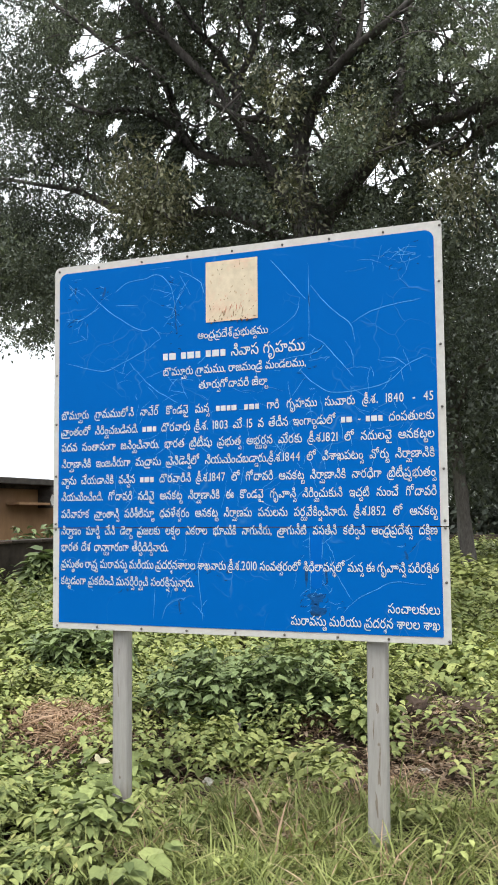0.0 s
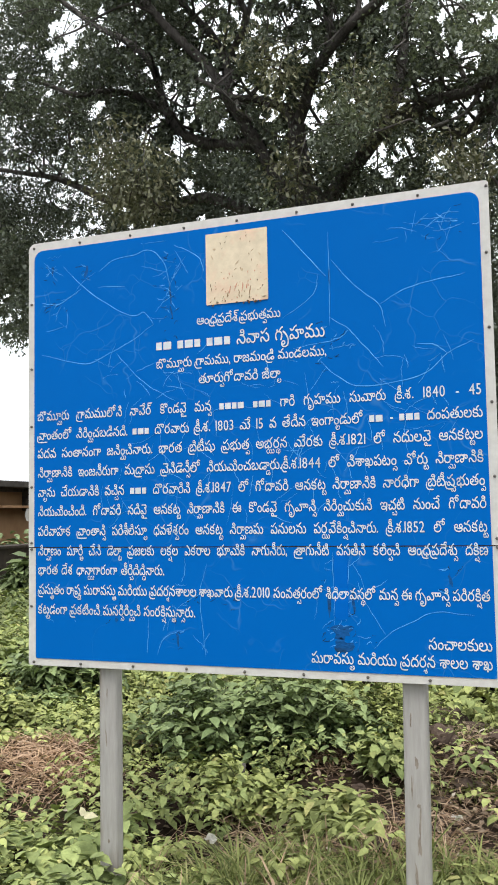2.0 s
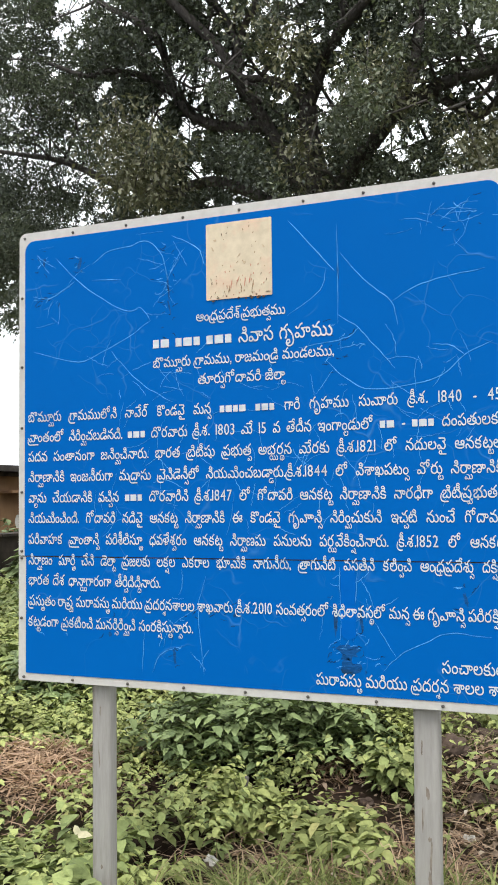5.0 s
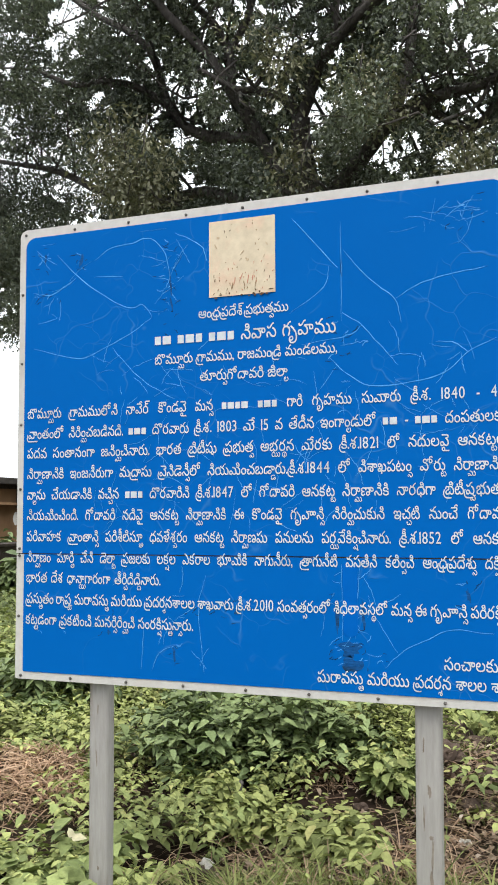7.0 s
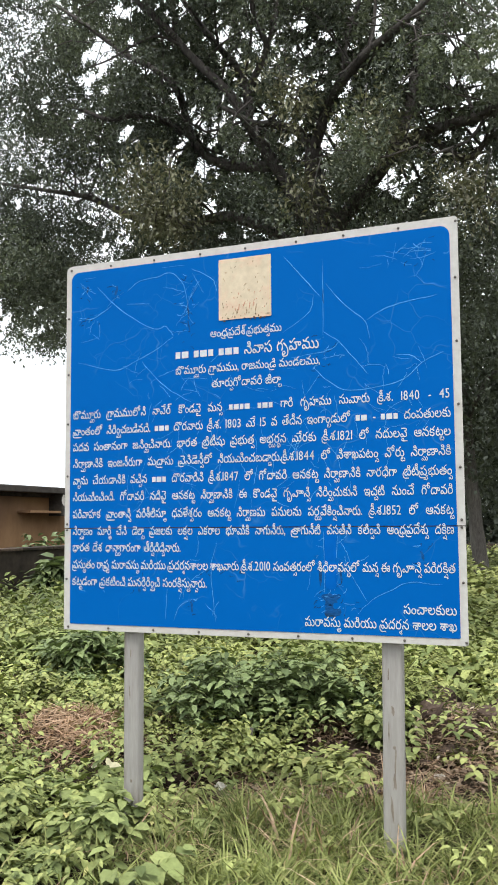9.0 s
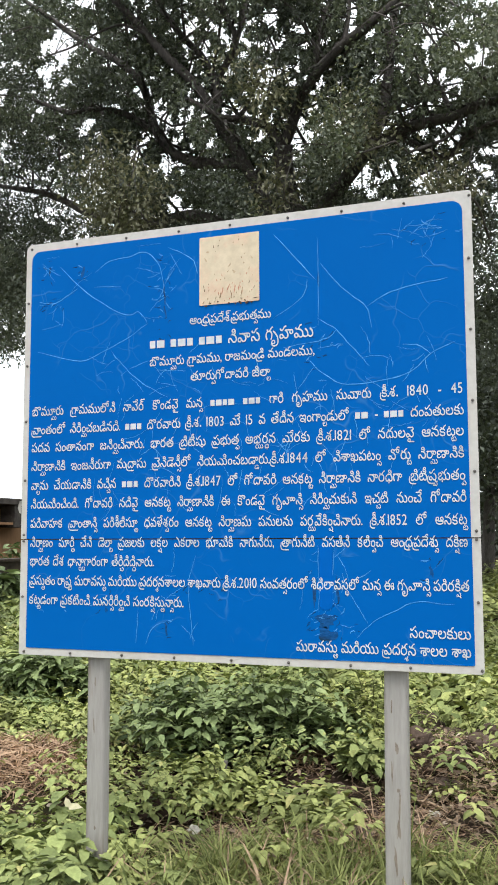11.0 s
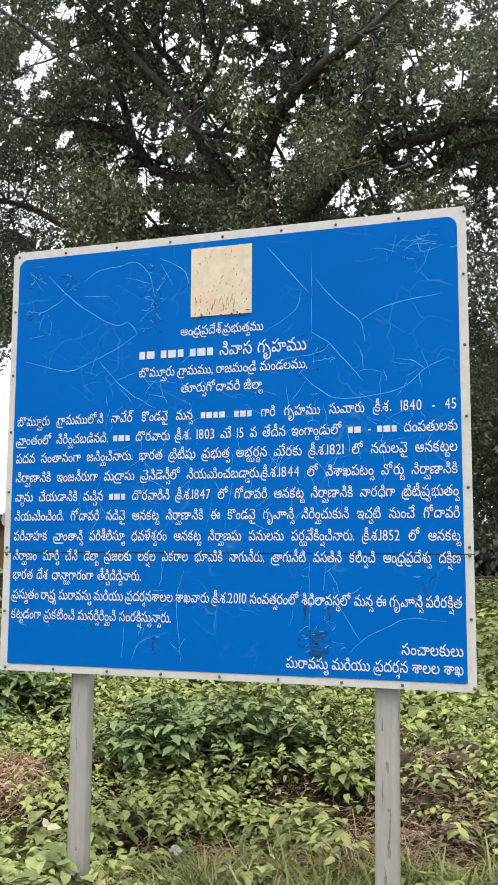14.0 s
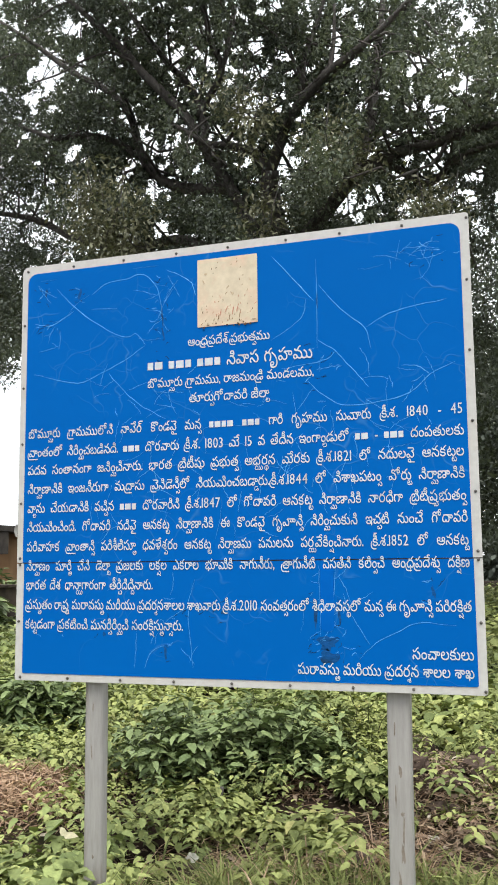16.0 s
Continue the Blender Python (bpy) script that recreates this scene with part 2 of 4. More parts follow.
def leaves(name, at, axis, up, length, width, outline, material, parent=None):
    """Many leaves in one mesh: base points, growing directions, upper sides, lengths, widths as a share of length."""
    pts, tris = np.array(outline[0], dtype=float), np.array(outline[1])
    axis = unit(axis)
    side = unit(np.cross(up, axis))
    up = np.cross(axis, side)
    size = np.asarray(length)[:, None, None]
    wide = np.broadcast_to(np.asarray(width), (len(at),))[:, None, None]
    v = at[:, None, :] + size * (pts[None, :, 0:1] * axis[:, None, :] + wide * pts[None, :, 1:2] * side[:, None, :] + pts[None, :, 2:3] * up[:, None, :])
    f = tris[None, :, :] + (np.arange(len(at)) * len(pts))[:, None, None]
    return raw_mesh(name, v.reshape(-1, 3), f.ravel(), 3, material, parent)

# ---- ground ----
def ground_z(x, y):
    """Height of the uneven ground."""
    x, y = np.asarray(x, dtype=float), np.asarray(y, dtype=float)
    near = np.exp(-((x + 1) ** 2 + (y - 3) ** 2) / 90)
    z = near * (0.035 * np.sin(1.7 * x + 0.6 * y) + 0.03 * np.sin(2.9 * y - 1.1 * x + 1.0) + 0.018 * np.sin(6.1 * x + 2.0) * np.sin(5.3 * y))
    z = z + 0.10 * np.exp(-((x + 1.95) ** 2 + (y - 1.6) ** 2) / 0.4)
    z = z + 0.10 * np.exp(-((x - 0.35) ** 2 + (y - 2.1) ** 2) / 0.35)
    return z


def make_ground():
    def steps(a, b, fine, far):
        mid = np.arange(a, b, fine)
        out = [far * (k / 9) ** 2.2 for k in range(1, 10)]
        return np.array([a - q for q in reversed(out)] + list(mid) + [b + q for q in out])
    xs, ys = steps(-9, 5, 0.1, 600), steps(-5, 14, 0.1, 600)
    gx, gy = np.meshgrid(xs, ys)
    gz = ground_z(gx, gy) + rng.normal(0, 0.006, gx.shape)
    v = np.stack([gx, gy, gz], -1).reshape(-1, 3)
    w = len(xs)
    i = (np.arange(len(ys) - 1)[:, None] * w + np.arange(w - 1)[None, :]).ravel()
    f = np.stack([i, i + 1, i + w + 1, i + w], -1).ravel()
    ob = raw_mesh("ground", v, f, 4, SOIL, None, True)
    return tagged(ob, "dark brown soil with leaf litter under weeds", "ground", kind="structure")


make_ground()

# ---- the information board ----
BW, BZ0, BZ1, JOINT = 0.915, 0.87, 2.56, 1.330
board = tagged(new("information_board"), "weathered blue information board with white lettering on two grey posts", "sign board")


def rounded(bm, x0, z0, x1, z1, y, radii):
    """A flat face with rounded corners: radii of bottom left, bottom right, top right, top left."""
    pts = []
    for (cx, cz, sx, sz, start), r in zip(((x0, z0, 1, 1, 180), (x1, z0, -1, 1, 270), (x1, z1, -1, -1, 0), (x0, z1, 1, -1, 90)), radii):
        if r == 0:
            pts.append((cx, cz))
        else:
            for k in range(7):
                a = radians(start + 15 * k)
                pts.append((cx + sx * r + r * math.cos(a), cz + sz * r + r * math.sin(a)))
    return bm.faces.new([bm.verts.new((x, y, z)) for x, z in pts])


def slab(x0, z0, x1, z1, y_front, y_back, radii):
    bm = bmesh.new()
    f = rounded(bm, x0, z0, x1, z1, y_front, radii)
    if f.normal.y > 0:
        f.normal_flip()
    back = bmesh.ops.extrude_face_region(bm, geom=[f])["geom"]
    bmesh.ops.translate(bm, vec=(0, y_back - y_front, 0), verts=[g for g in back if isinstance(g, bmesh.types.BMVert)])
    bmesh.ops.recalc_face_normals(bm, faces=bm.faces)
    return bm


part("upper_sheet", slab(-BW, JOINT + 0.0015, BW, BZ1, -0.002, 0.004, (0, 0, 0.012, 0.03)), WHITE, board, "white-bordered upper metal sheet")
part("lower_sheet", slab(-BW, BZ0, BW, JOINT - 0.0025, -0.0005, 0.004, (0.008, 0.012, 0, 0)), WHITE, board, "white-bordered lower metal sheet")
IN = 0.028
part("upper_blue_field", slab(-BW + IN, JOINT + 0.0015, BW - IN - 0.004, BZ1 - 0.034, -0.0045, -0.0021, (0, 0, 0.04, 0.04)), BLUE, board, "creased blue film on the upper sheet")
part("lower_blue_field", slab(-BW + IN + 0.006, BZ0 + 0.028, BW - IN - 0.002, JOINT - 0.0025, -0.003, -0.0006, (0.006, 0.006, 0, 0)), BLUE, board, "creased blue film on the lower sheet")
part("joint_gap", box(bmesh.new(), (-BW + 0.01, 0.0045, JOINT - 0.006), (BW - 0.01, 0.0065, JOINT + 0.006)), FLAKE, board, "dark gap between the sheets")
for x0, z0, x1, z1 in ((-0.88, BZ0 + 0.03, -0.85, BZ1 - 0.03), (0.85, BZ0 + 0.03, 0.88, BZ1 - 0.03), (-0.85, BZ0 + 0.03, 0.85, BZ0 + 0.06),
                       (-0.85, BZ1 - 0.06, 0.85, BZ1 - 0.03), (-0.85, 1.30, 0.85, 1.36)):
    part("back_rail", box(bmesh.new(), (x0, 0.0068, z0), (x1, 0.030, z1), 0.002), BACK, board, "bare metal rail behind the sheets")


def screw_mesh():
    bm = bmesh.new()
    bmesh.ops.create_cone(bm, cap_ends=True, segments=8, radius1=0.0058, radius2=0.0040, depth=0.005, matrix=pose(0, 0, 0, 90, 0, 0))
    bmesh.ops.create_cone(bm, cap_ends=True, segments=6, radius1=0.003, radius2=0.002, depth=0.003, matrix=pose(0, -0.0035, 0, 90, 0, 0))
    me = bpy.data.meshes.new("screw")
    bm.to_mesh(me)
    bm.free()
    me.materials.append(SCREW)
    return me


SCREW_MESH = screw_mesh()


def screw(x, z):
    ob = new("screw", SCREW_MESH)
    ob.parent, ob.location = board, (x, -0.0045, z)


for k in range(9):
    screw(-0.898 + 0.2245 * k + random.uniform(-0.012, 0.012), BZ1 - 0.020)
    screw(-0.896 + 0.224 * k + random.uniform(-0.012, 0.012), BZ0 + 0.013)
for z in (2.30, 2.05, 1.80, 1.57, 1.35, 1.31, 1.10):
    screw(-0.901, z + random.uniform(-0.015, 0.015))
    screw(0.901, z + random.uniform(-0.015, 0.015))

# torn strip of white film on the edge
bm = bmesh.new()
rows = [[bm.verts.new((-0.915 - 0.012 * math.sin(math.pi * v) * (1 - u * 0.3) * u, -0.003 - 0.012 * u, 1.435 + 0.05 * v)) for u in (0, 0.5, 1)] for v in (0, 0.25, 0.5, 0.75, 1)]
for a, b in zip(rows, rows[1:]):
    for j in range(2):
        bm.faces.new((a[j], a[j + 1], b[j + 1], b[j]))
bmesh.ops.solidify(bm, geom=bm.faces[:], thickness=0.001)
part("peeling_strip", bm, WHITE, board, "peeling curl of white film")

# cream plate where an emblem has faded away
part("emblem_plate", slab(-0.126, 2.230, 0.120, 2.500, -0.0075, -0.0046, (0.003, 0.003, 0.003, 0.003)), CREAM, board, "faded cream plate with flaking edges")


def scrap(x, z, w, h, y, seed, spin=0.0, points=11):
    """A small flat flake with a ragged outline."""
    r = random.Random(seed)
    bm = bmesh.new()
    ring = []
    for k in range(points):
        a, q = 2 * math.pi * k / points, r.uniform(0.45, 1.0)
        px, pz = w / 2 * q * math.cos(a), h / 2 * q * math.sin(a)
        ring.append(bm.verts.new((x + px * math.cos(spin) - pz * math.sin(spin), y, z + px * math.sin(spin) + pz * math.cos(spin))))
    f = bm.faces.new(ring)
    ex = bmesh.ops.extrude_face_region(bm, geom=[f])["geom"]
    bmesh.ops.translate(bm, vec=(0, 0.0012, 0), verts=[g for g in ex if isinstance(g, bmesh.types.BMVert)])
    bmesh.ops.recalc_face_normals(bm, faces=bm.faces)
    return bm


r = random.Random(5)
for k in range(64):
    x, z = (r.uniform(-0.11, 0.105), 2.24 + 0.25 * r.random() ** 2.2) if k % 3 else (r.gauss(0.0, 0.045), 2.245 + 0.10 * r.random())
    part("flake", scrap(x, z, r.uniform(0.0015, 0.0045), r.uniform(0.003, 0.015), -0.0092, k, r.uniform(-0.9, 0.3)), RED_MARK if k % 3 == 0 else FLAKE if k % 6 == 1 else BROWN_MARK, board)
for k in range(12):
    part("flake", scrap(r.uniform(-0.115, 0.11), 2.232 + r.uniform(-0.008, 0.010), r.uniform(0.008, 0.022), r.uniform(0.004, 0.010), -0.0094, 50 + k), FLAKE, board)

for k in range(7):
    x, z, tall = 0.005 + 0.016 * (k - 3) + r.uniform(-0.006, 0.006), 2.25 + 0.012 * (k % 3), r.uniform(0.022, 0.05)
    part("flake", scrap(x, z + tall / 2, 0.0045, tall, -0.0096, 80 + k, r.uniform(-0.5, 0.1)), RED_MARK if k % 3 else BROWN_MARK, board)
for x, z, w, h, k in ((-0.09, 2.44, 0.030, 0.022, 1), (-0.10, 2.41, 0.012, 0.05, 2), (0.09, 2.40, 0.016, 0.05, 3), (0.0, 2.38, 0.05, 0.012, 4), (0.02, 2.35, 0.03, 0.03, 5), (0.08, 2.36, 0.028, 0.010, 6)):
    part("flake", scrap(x, z, w * 0.5, h * 0.5, -0.0090, 90 + k, 0.2 * k), STAIN, board, "tan stain on the plate")

# long creases in the film, as lines on the board: x, z
CREASES = [
    [(-0.75, 2.45), (-0.66, 2.36), (-0.54, 2.27), (-0.44, 2.22), (-0.39, 2.23), (-0.35, 2.18)],
    [(-0.35, 2.18), (-0.43, 2.13), (-0.52, 2.09), (-0.65, 2.05), (-0.85, 2.10)],
    [(-0.51, 2.08), (-0.45, 2.01), (-0.37, 1.94), (-0.26, 1.88)],
    [(-0.59, 2.41), (-0.52, 2.45), (-0.43, 2.46), (-0.36, 2.47), (-0.30, 2.41), (-0.28, 2.31)],
    [(-0.85, 2.31), (-0.77, 2.30), (-0.67, 2.35)],
    [(-0.26, 2.48), (-0.16, 2.42), (-0.135, 2.36)],
]
CREASES += [
    [(0.18, 2.48), (0.34, 2.29)],
    [(0.36, 2.35), (0.44, 2.25), (0.53, 2.17), (0.55, 2.09)],
    [(0.53, 2.17), (0.61, 2.21), (0.69, 2.23), (0.83, 2.25)],
    [(0.35, 2.14), (0.42, 2.09), (0.48, 2.02), (0.54, 1.95)],
    [(0.42, 2.09), (0.37, 2.06), (0.21, 2.04)],
    [(0.31, 1.99), (0.36, 1.94), (0.44, 1.89), (0.57, 1.89), (0.69, 1.92), (0.76, 1.98), (0.85, 2.02)],
    [(0.66, 2.02), (0.72, 2.01), (0.76, 1.98)],
    [(0.35, 2.45), (0.352, 2.29), (0.35, 2.11)],
    [(0.31, 2.30), (0.29, 2.23), (0.17, 2.15)],
]
CREASES += [
    [(-0.43, 2.00), (-0.34, 2.03)], [(-0.59, 2.35), (-0.47, 2.34)], [(-0.30, 1.94), (-0.22, 1.92)], [(0.33, 1.96), (0.27, 1.88)],
    [(-0.26, 1.02), (-0.32, 0.99), (-0.35, 0.93)],
    [(-0.14, 1.27), (-0.17, 1.16), (-0.16, 1.03), (-0.15, 0.93)],
    [(-0.38, 1.07), (-0.39, 0.93)],
    [(0.48, 0.98), (0.53, 1.03), (0.62, 1.08), (0.70, 1.11), (0.82, 1.10)],
    [(0.45, 1.14), (0.52, 1.03)],
    [(0.34, 1.31), (0.34, 1.25), (0.34, 1.06)],
    [(0.40, 1.30), (0.38, 1.07)],
]


def crease(line, width, seed):
    """A thin raised ridge that wavers a little and runs out at both ends."""
    y = -0.0050 if line[0][1] > JOINT else -0.0035
    pts = smooth_line([(x, y, z) for x, z in line], 6)
    bm = bmesh.new()
    prev = None
    for i, p in enumerate(pts):
        d = pts[min(i + 1, len(pts) - 1)] - pts[max(i - 1, 0)]
        side = Vector((-d.z, 0, d.x)).normalized()
        k = i / (len(pts) - 1)
        w = width * (0.25 + 0.75 * math.sin(math.pi * min(1, max(0, k))) ** 0.5) * (0.7 + 0.6 * abs(noise.noise(Vector((seed * 3.1, k * 6, 0)))))
        p = p + side * 0.004 * noise.noise(Vector((k * 9, seed * 1.7, 2)))
        row = [bm.verts.new(p + side * w), bm.verts.new(p + Vector((0, -0.0003, 0))), bm.verts.new(p - side * w)]
        for v in (row[0], row[2]):
            v.co.y += 0.0002
        if prev:
            bm.faces.new((prev[0], prev[1], row[1], row[0]))
            bm.faces.new((prev[1], prev[2], row[2], row[1]))
        prev = row
    return bm


for k, line in enumerate(CREASES):
    part("crease", crease(line, 0.0018 if k < 13 else 0.0012, k), CREASE, board)
r = random.Random(11)
for k in range(210):
    x, z = (r.uniform(-0.6, 0.75), r.uniform(1.45, 2.05)) if k < 130 else r.choice([(r.uniform(-0.86, -0.70), r.uniform(2.2, 2.5)), (r.gauss(-0.275, 0.02), r.uniform(2.18, 2.5)), (r.gauss(0.36, 0.06), r.uniform(1.0, 1.3)), (r.uniform(0.6, 0.86), r.uniform(2.38, 2.5)), (r.gauss(-0.3, 0.12), r.uniform(0.95, 1.3))])
    a, ln, c = r.uniform(0, 6.28), r.uniform(0.03, 0.13), r.uniform(-0.9, 0.9)
    line = [(x, z)]
    for _ in range(3):
        a += c / 3
        line.append((line[-1][0] + ln / 3 * math.cos(a), line[-1][1] + ln / 3 * math.sin(a)))
    if all(-0.86 < p[0] < 0.86 and (1.36 < p[1] < 2.5 or 0.92 < p[1] < 1.31) for p in line):
        part("crease", crease(line, r.uniform(0.0006, 0.0013), 40 + k), CREASE, board)

# short dark and pale strokes that fray out from the torn places
for cx, cz, sx, sz, n in ((-0.277, 2.30, 0.020, 0.08, 30), (0.36, 2.04, 0.025, 0.05, 18), (0.365, 1.03, 0.045, 0.03, 30), (-0.645, 2.42, 0.010, 0.03, 9),
                          (-0.81, 2.44, 0.015, 0.03, 10), (-0.80, 2.29, 0.03, 0.015, 9), (0.745, 1.21, 0.012, 0.03, 9), (-0.265, 1.00, 0.006, 0.04, 7), (0.33, 1.20, 0.012, 0.06, 12),
                          (0.77, 2.43, 0.04, 0.03, 10), (-0.10, 1.15, 0.10, 0.02, 14), (-0.60, 1.07, 0.10, 0.02, 10)):
    for k in range(n):
        x, z = cx + r.gauss(0, sx), cz + r.gauss(0, sz)
        ln, a, c = r.uniform(0.010, 0.030), r.gauss(0.2, 0.5) + (3.14 if x < cx else 0.0), r.uniform(-0.9, 0.9)
        line = [(x, z), (x + ln / 2 * math.cos(a), z + ln / 2 * math.sin(a)), (x + ln / 2 * (math.cos(a) + math.cos(a + c)), z + ln / 2 * (math.sin(a) + math.sin(a + c)))]
        if all(0.92 < p[1] < 1.30 or 1.35 < p[1] < 2.49 for p in line):
            part("fray", crease(line, r.uniform(0.0008, 0.0018), 400 + k), TEAR if k % 5 < 3 else CREASE, board)

# torn, dirty places in the film, and the smooth strip laid over them
for x, z, w, h, s in ((0.365, 1.035, 0.10, 0.07, 1), (0.37, 0.985, 0.085, 0.07, 2), (-0.278, 2.30, 0.012, 0.13, 3), (-0.272, 2.22, 0.010, 0.09, 4), (-0.645, 2.415, 0.018, 0.06, 5),
                      (-0.80, 2.44, 0.014, 0.05, 6), (0.352, 2.29, 0.012, 0.09, 7), (-0.262, 0.99, 0.014, 0.08, 8), (0.745, 1.215, 0.016, 0.06, 9), (-0.52, 1.055, 0.02, 0.02, 10),
                      (-0.03, 1.14, 0.02, 0.025, 11), (0.325, 1.14, 0.018, 0.15, 12), (0.41, 1.14, 0.014, 0.13, 13), (-0.80, 2.30, 0.04, 0.012, 14)):
    y = -0.0050 if z > JOINT else -0.0036
    part("torn_patch", scrap(x, z, w, h, y, s, 0.1 * (s % 5 - 2), 15), BRUISE, board, "dark torn place in the film")
part("film_strip", slab(0.343, 1.075, 0.392, 1.305, -0.0044, -0.0031, (0.02, 0.02, 0.004, 0.004)), PATCH, board, "smooth strip of newer blue film")

# ---- lettering ----
from mathutils.geometry import delaunay_2d_cdt

VIRAMA = "\u0c4d"
SIGNS = set("\u0c01\u0c02\u0c03\u0c3e\u0c3f\u0c40\u0c41\u0c42\u0c43\u0c44\u0c46\u0c47\u0c48\u0c4a\u0c4b\u0c4c")
GLYPHS = {}


def glyph(text, bare_top=False):
    """Outline of a syllable in the built-in font: vertices, triangles, left and right end. bare_top leaves the tick off the first letter."""
    key = (text, bare_top)
    if key in GLYPHS:
        return GLYPHS[key]
    cu = bpy.data.curves.new("glyph", "FONT")
    cu.body = text
    ob = new("glyph", cu)
    bpy.context.view_layer.update()
    loops = []
    for s in ob.to_curve(bpy.context.evaluated_depsgraph_get()).splines:
        p = [(tuple(b.co[:2]), tuple(b.handle_left[:2]), tuple(b.handle_right[:2])) for b in s.bezier_points]
        flat = np.array([q[0] for q in p])
        area = 0.5 * np.sum(flat[:, 0] * np.roll(flat[:, 1], -1) - flat[:, 1] * np.roll(flat[:, 0], -1))
        loops.append((p, flat, area))
    ob.to_curve_clear()
    bpy.data.objects.remove(ob)
    bpy.data.curves.remove(cu)
    if bare_top:
        first = [q for q in loops if len(q[0]) == 20 and q[1][:, 1].min() > 0.4][:1]
        loops = [q for q in loops if not first or q is not first[0]] or loops
    pts, edges, rings = [], [], []
    for p, flat, area in loops:
        ring = []
        for (co, _, right), (nxt, left, _) in zip(p, p[1:] + p[:1]):
            a, b, c, d = (np.array(q) for q in (co, right, left, nxt))
            for t in (0, 0.25, 0.5, 0.75):
                ring.append((1 - t) ** 3 * a + 3 * t * (1 - t) ** 2 * b + 3 * t * t * (1 - t) * c + t ** 3 * d)
        k = len(pts)
        pts += [Vector(q) for q in ring]
        edges += [(k + i, k + (i + 1) % len(ring)) for i in range(len(ring))]
        rings.append(np.array(ring))
    if pts:
        cut = delaunay_2d_cdt(pts, edges, [], 0, 1e-5)
        v = np.array([(q.x, q.y, 0.0) for q in cut[0]], dtype=np.float32)
        f = np.array([t for t in cut[2] if len(t) == 3], dtype=np.int32)
        mid = v[f].mean(1)
        turns = np.zeros(len(mid), dtype=int)
        for ring in rings:
            for (x0, y0), (x1, y1) in zip(ring, np.roll(ring, -1, 0)):
                side = (x1 - x0) * (mid[:, 1] - y0) - (mid[:, 0] - x0) * (y1 - y0)
                turns += ((y0 <= mid[:, 1]) & (y1 > mid[:, 1]) & (side > 0)).astype(int)
                turns -= ((y0 > mid[:, 1]) & (y1 <= mid[:, 1]) & (side < 0)).astype(int)
        f = f[turns != 0].ravel()
    else:
        v, f = np.zeros((0, 3), dtype=np.float32), np.zeros(0, dtype=np.int32)
    GLYPHS[key] = (v, f, float(v[:, 0].min()), float(v[:, 0].max())) if len(v) else (v, f, 0.0, 0.3)
    return GLYPHS[key]


def clusters(word):
    """Splits a word into syllables: (base with vowel signs, letters written below it)."""
    out, i = [], 0
    while i < len(word):
        base, below = word[i], []
        i += 1
        while i < len(word):
            if word[i] == VIRAMA and i + 1 < len(word) and "\u0c15" <= word[i + 1] <= "\u0c39":
                below.append(word[i + 1])
                i += 2
            elif word[i] == VIRAMA or word[i] in SIGNS:
                base += word[i]
                i += 1
            else:
                break
        out.append((base, below))
    return out


def hook(wide):
    """The sign for a joined ra: a stroke down the letter's left side and along below it."""
    line = smooth_line([(-0.06, 0, 0.30), (-0.13, 0, 0.10), (-0.08, 0, -0.10), (0.10, 0, -0.19), (wide * 0.7, 0, -0.19)], 3)
    v, f = [], []
    for i, q in enumerate(line):
        d = (line[min(i + 1, len(line) - 1)] - line[max(i - 1, 0)]).normalized()
        v += [(q.x - d.z * 0.036, q.z + d.x * 0.036, 0), (q.x + d.z * 0.036, q.z - d.x * 0.036, 0)]
        if i:
            f += [2 * i - 2, 2 * i - 1, 2 * i, 2 * i - 1, 2 * i + 1, 2 * i]
    return np.array(v, dtype=np.float32), np.array(f, dtype=np.int32)


TOP_SIGNS = set("\u0c3e\u0c3f\u0c40\u0c46\u0c47\u0c48\u0c4a\u0c4b\u0c4c" + VIRAMA)


